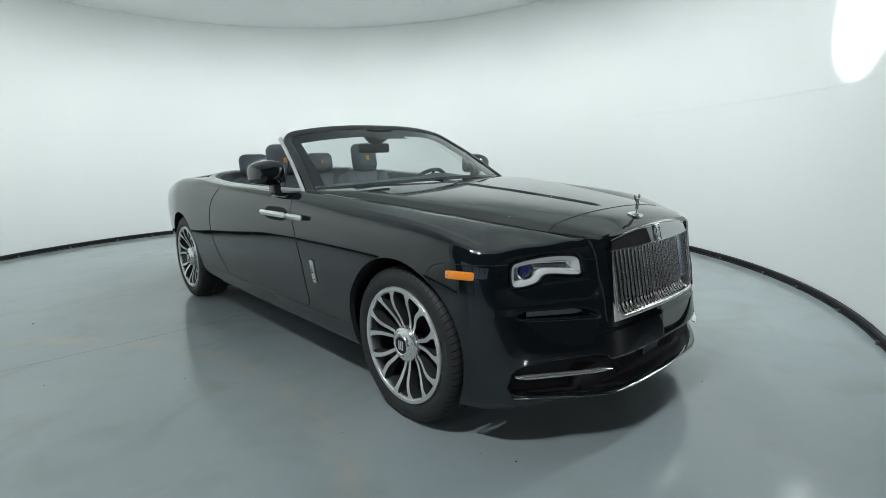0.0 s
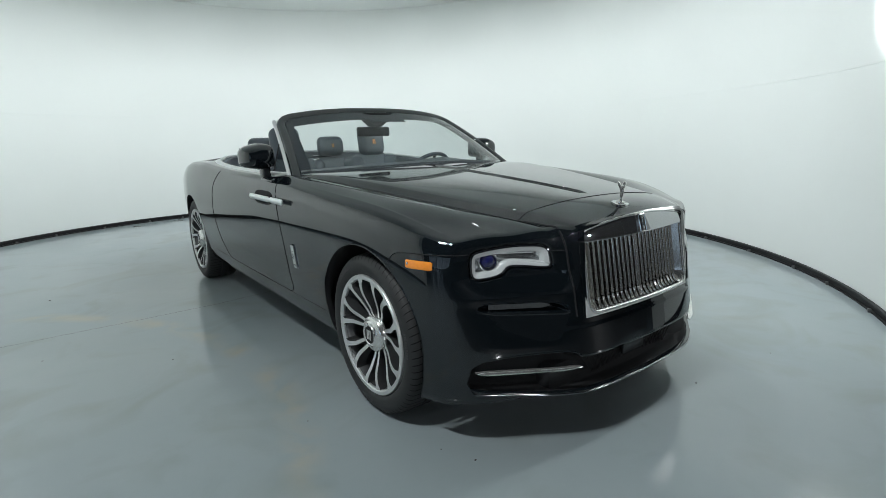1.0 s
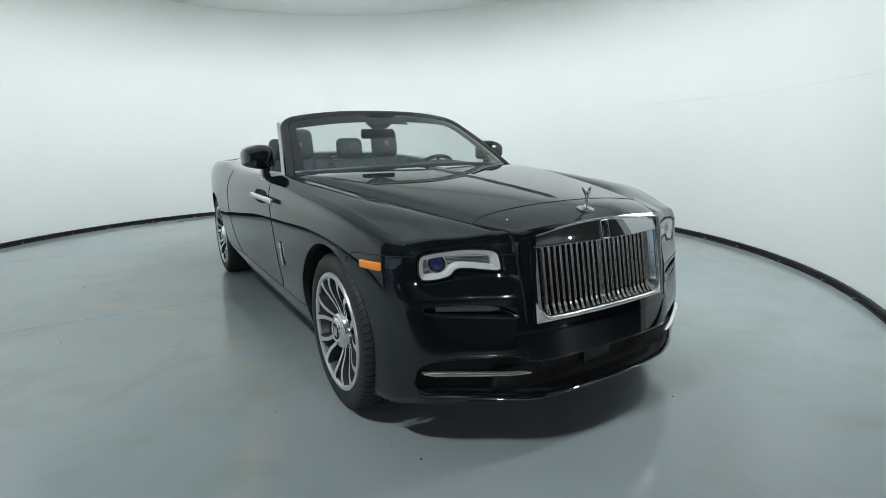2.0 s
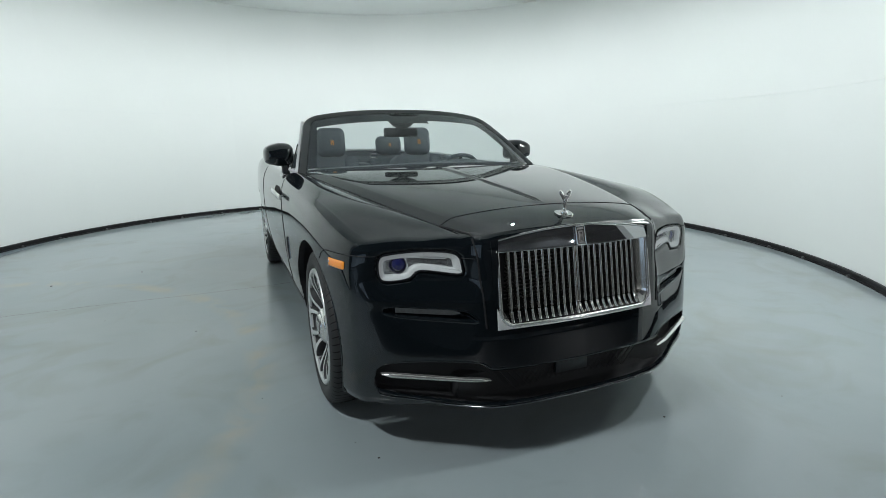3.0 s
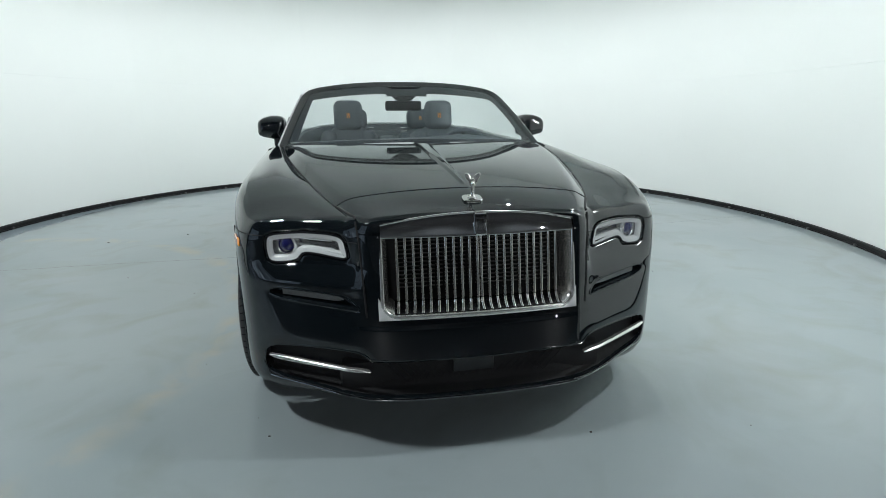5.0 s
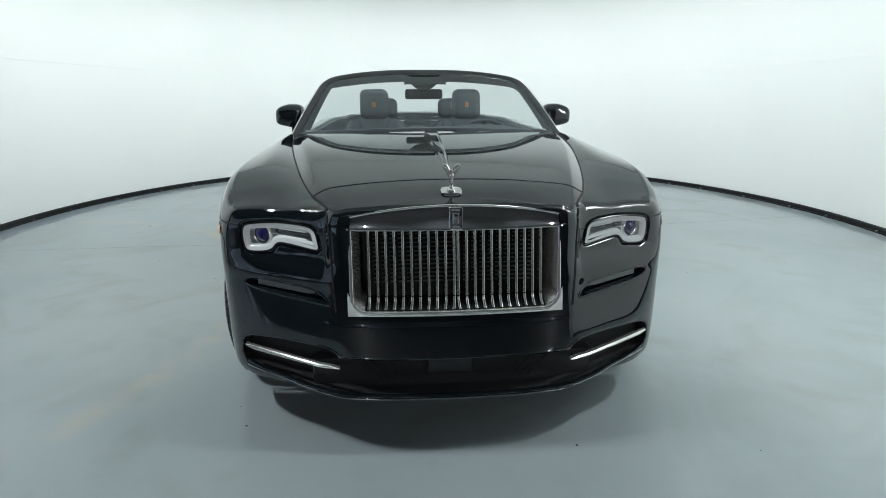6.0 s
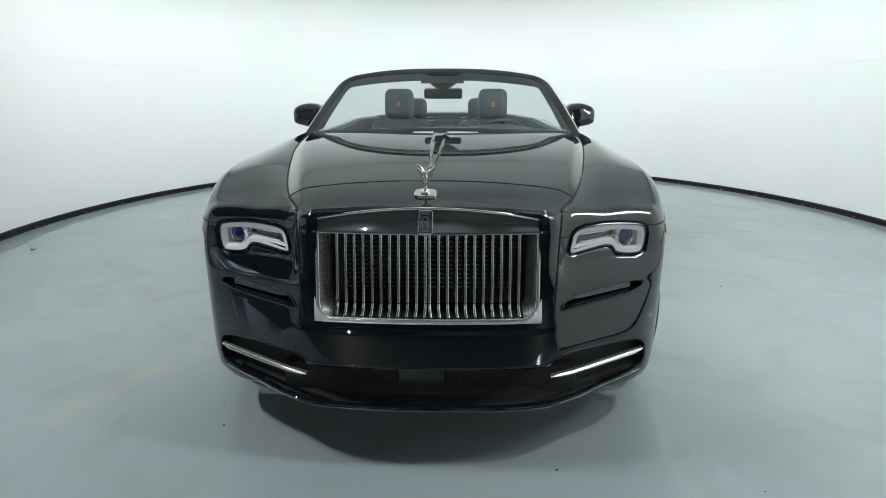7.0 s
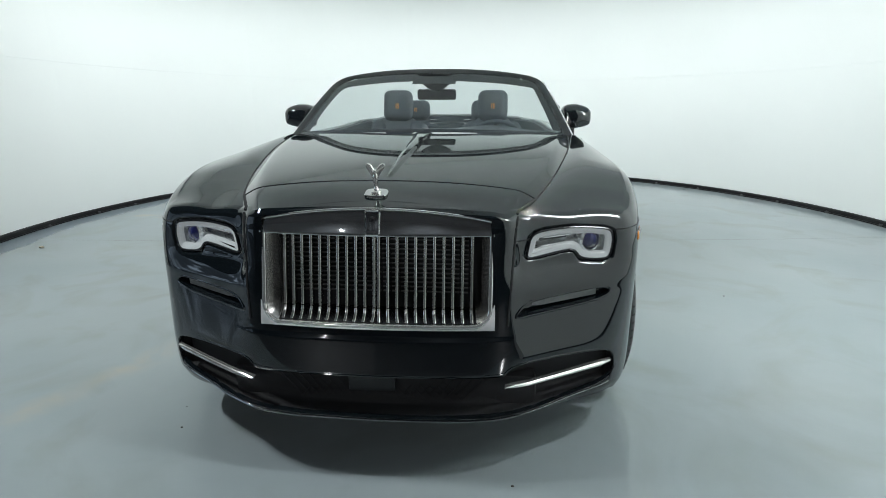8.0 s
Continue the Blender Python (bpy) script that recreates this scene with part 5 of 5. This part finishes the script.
    # ornament: plain shapes, one mesh, on a chrome foot plate
    om = Matrix.Translation((-0.009, -0.636, 0.9275)) @ Matrix.Rotation(radians(15), 4, "X")
    rim_ = []
    for zz, k in ((-0.012, 1.0), (0.0005, 1.0), (0.0025, 0.95), (0.003, 0.80), (0.0015, 0.70), (0.001, 0.05)):
        rim_.append([(0.037 * k * abs(math.cos(t)) ** 0.55 * (1 if math.cos(t) > 0 else -1), 0.029 * k * abs(math.sin(t)) ** 0.55 * (1 if math.sin(t) > 0 else -1), zz) for t in np.linspace(0, 2 * math.pi, 41)[:-1]])
    part("ornament_base", moved(rows_mesh(rim_, True, False, True), om), CHROME, car, "rounded chrome foot plate of the hood ornament")
    stem = [(0.0, 0.017), (0.006, 0.016), (0.010, 0.010), (0.016, 0.0065), (0.026, 0.0055), (0.034, 0.0075), (0.042, 0.0070), (0.050, 0.0085), (0.058, 0.0080), (0.064, 0.0045), (0.068, 0.0055), (0.074, 0.0052), (0.077, 0.001)]
    pieces = [moved(lathe(stem, 16), om @ Matrix.Rotation(radians(-6), 4, "X") @ Matrix.Rotation(radians(-90), 4, "Y"))]
    for s in (1, -1):
        rows = []
        for i in range(13):
            f = i / 12
            cpt = Vector((s * (0.005 + 0.019 * f ** 1.3), 0.004 + 0.016 * f, 0.046 + 0.045 * f))
            rr = 0.0026 + 0.0080 * math.sin(math.pi * min(1.0, f ** 1.9 * 0.90 + 0.04)) ** 0.7
            if i == 12:
                rr = 0.002
            rows.append([tuple(om @ (cpt + Vector((rr * math.cos(t), 0.55 * rr * math.sin(t) * 1.2, 0.25 * rr * math.sin(t))))) for t in np.linspace(0, 2 * math.pi, 11)[:-1]])
        pieces.append(rows_mesh(rows, True, False, True))
    part("ornament", join(*pieces), FRAMEM, car, "small polished chrome hood ornament with two raised wings")


build_trim()


# ---- interior ----
def cushion(w, d, h, r, seg=4):
    return box(-w / 2, -d / 2, -h / 2, w / 2, d / 2, h / 2, r, seg)


def build_seat(x, y, front=True):
    lean = radians(-16)
    base = part("seat", moved(cushion(0.52, 0.50, 0.20, 0.07), Matrix.Translation((x, y - 0.32, 0.56))), LEATHER, car, "dark leather seat with an orange stitched headrest emblem")
    bw, bh = (0.50, 0.62) if front else (0.50, 0.48)
    m = Matrix.Translation((x, y + 0.02, 0.80 if front else 0.82)) @ Matrix.Rotation(lean, 4, "X")
    part("backrest", moved(cushion(bw * 0.62, 0.15, bh, 0.05), m), LEATHER, base)
    for s in (1, -1):
        part("bolster", moved(cushion(0.13, 0.19, bh * 0.92, 0.055), m @ Matrix.Translation((s * (bw / 2 - 0.075), -0.02, -0.01)) @ Matrix.Rotation(radians(-s * 14), 4, "Z")), LEATHER, base)
    if front:
        hm = Matrix.Translation((x, y + 0.05, 1.206)) @ Matrix.Rotation(radians(-8), 4, "X")
        part("headrest", moved(cushion(0.245, 0.12, 0.25, 0.0585), hm), LEATHER, base)
        em, k = hm @ Matrix.Translation((0, -0.0615, -0.012)), 1.05
    else:
        hm = Matrix.Translation((x, y + 0.06, 1.165)) @ Matrix.Rotation(radians(-8), 4, "X")
        part("headrest", moved(cushion(0.27, 0.12, 0.19, 0.0585), hm), LEATHER, base)
        em, k = hm @ Matrix.Translation((0, -0.0615, -0.002)), 0.85
    bars = [(-0.0125, -0.018, -0.0045, 0.020), (-0.001, 0.001, 0.012, 0.020), (0.002, -0.020, 0.0125, -0.002)]
    part("emblem", moved(join(*[box(a * k, -0.0012, b * k, c * k, 0.001, d * k) for a, b, c, d in bars]), em), ORANGE, base, "orange stitched emblem", smooth=False)
    return base


def build_interior():
    part("cabin_floor", box(-0.78, 0.9, 0.36, 0.78, 3.02, 0.42), CARPET, car)
    # door cards and rear wall, following the opening
    ocy, ohy, ohx, p = 1.93, 1.16, 0.832, 3.6
    rows = []
    for i in range(91):
        a = radians(-60 + 300 * i / 90)
        c, s = math.cos(a), math.sin(a)
        x = ohx * abs(c) ** (2 / p) * (1 if c > 0 else -1)
        y = ocy + ohy * abs(s) ** (2 / p) * (1 if s > 0 else -1)
        q = on_top(abs(x) + 0.01, y + 0.012) or Vector((abs(x), y, 1.04))
        zt = q.z + 0.001
        rows.append([(x * 1.01, y, zt - 0.012), (x * 0.985, ocy + (y - ocy) * 0.99, zt - 0.004), (x * 0.955, ocy + (y - ocy) * 0.965, zt - 0.014), (x * 0.93, ocy + (y - ocy) * 0.945, zt - 0.10), (x * 0.92, ocy + (y - ocy) * 0.94, 0.40)])
    part("door_card", rows_mesh(rows), LEATHER, car, "dark leather cabin lining", fix=False)
    # dashboard
    rows = []
    for x in np.linspace(-0.80, 0.80, 41):
        a = abs(x) / 0.8
        y0 = 0.70 + 0.27 * a ** 2.2
        hump = 0.028 * math.exp(-((x - 0.39) / 0.20) ** 2)
        rows.append([(x, y0, 1.035 - 0.02 * a), (x, y0 + 0.15, 1.045 - 0.02 * a + hump * 0.3), (x, 1.16, 1.062 - 0.02 * a + hump), (x, 1.215, 1.052 - 0.02 * a + hump), (x, 1.235, 1.02), (x, 1.20, 0.93), (x, 1.22, 0.80), (x, 1.05, 0.45)])
    part("dashboard", rows_mesh(rows), LEATHER, car, "dark leather dashboard", fix=False)
    # centre console
    part("console", box(-0.11, 1.10, 0.42, 0.11, 2.40, 0.72, 0.04, 3), GLOSSB, car, "dark centre console")
    # steering wheel
    m = Matrix.Translation((0.405, 1.36, 0.958)) @ Matrix.Rotation(radians(-52), 4, "X")
    rim = [tuple(m @ Vector((0.185 * math.cos(t), 0.185 * math.sin(t), 0))) for t in np.linspace(0, 2 * math.pi, 49)[:-1]]
    sw = part("steering_wheel", tube(rim, 0.0145, 10, True), LEATHER, car, "black leather steering wheel")
    part("wheel_hub", moved(lathe([(0.03, 0.001), (0.028, 0.05), (0.0, 0.07), (-0.05, 0.06)], 24), m @ Matrix.Rotation(radians(-90), 4, "Y")), LEATHER, sw)
    for a in (0, 180, 270):
        v0, v1 = m @ Vector((0.06 * math.cos(radians(a)), 0.06 * math.sin(radians(a)), 0.005)), m @ Vector((0.178 * math.cos(radians(a)), 0.178 * math.sin(radians(a)), 0))
        part("wheel_spoke", tube([tuple(v0), tuple(v1)], 0.013, 8, flat=0.6), SATIN, sw)
    for x in (-0.395, 0.395):
        build_seat(x, 2.16, True)
    for x in (-0.335, 0.335):
        build_seat(x, 2.86, False)
    part("rear_shelf", box(-0.70, 2.96, 0.60, 0.70, 3.06, 1.055, 0.03), LEATHER, car, "dark leather rear bulkhead")
    part("rear_bench_centre", box(-0.10, 2.72, 0.45, 0.10, 2.98, 1.0, 0.04), LEATHER, car)
    for s in (1, -1):
        ring = [(s * 0.165 - 0.03, 2.90, 1.075), (s * 0.165 + 0.03, 2.90, 1.08), (s * 0.165 + 0.035, 2.90, 1.045), (s * 0.165 - 0.03, 2.90, 1.04)]
        part("seat_handle", tube(ring, 0.006, 8, True), CHROME, car, "small chrome seat release handle")


build_interior()
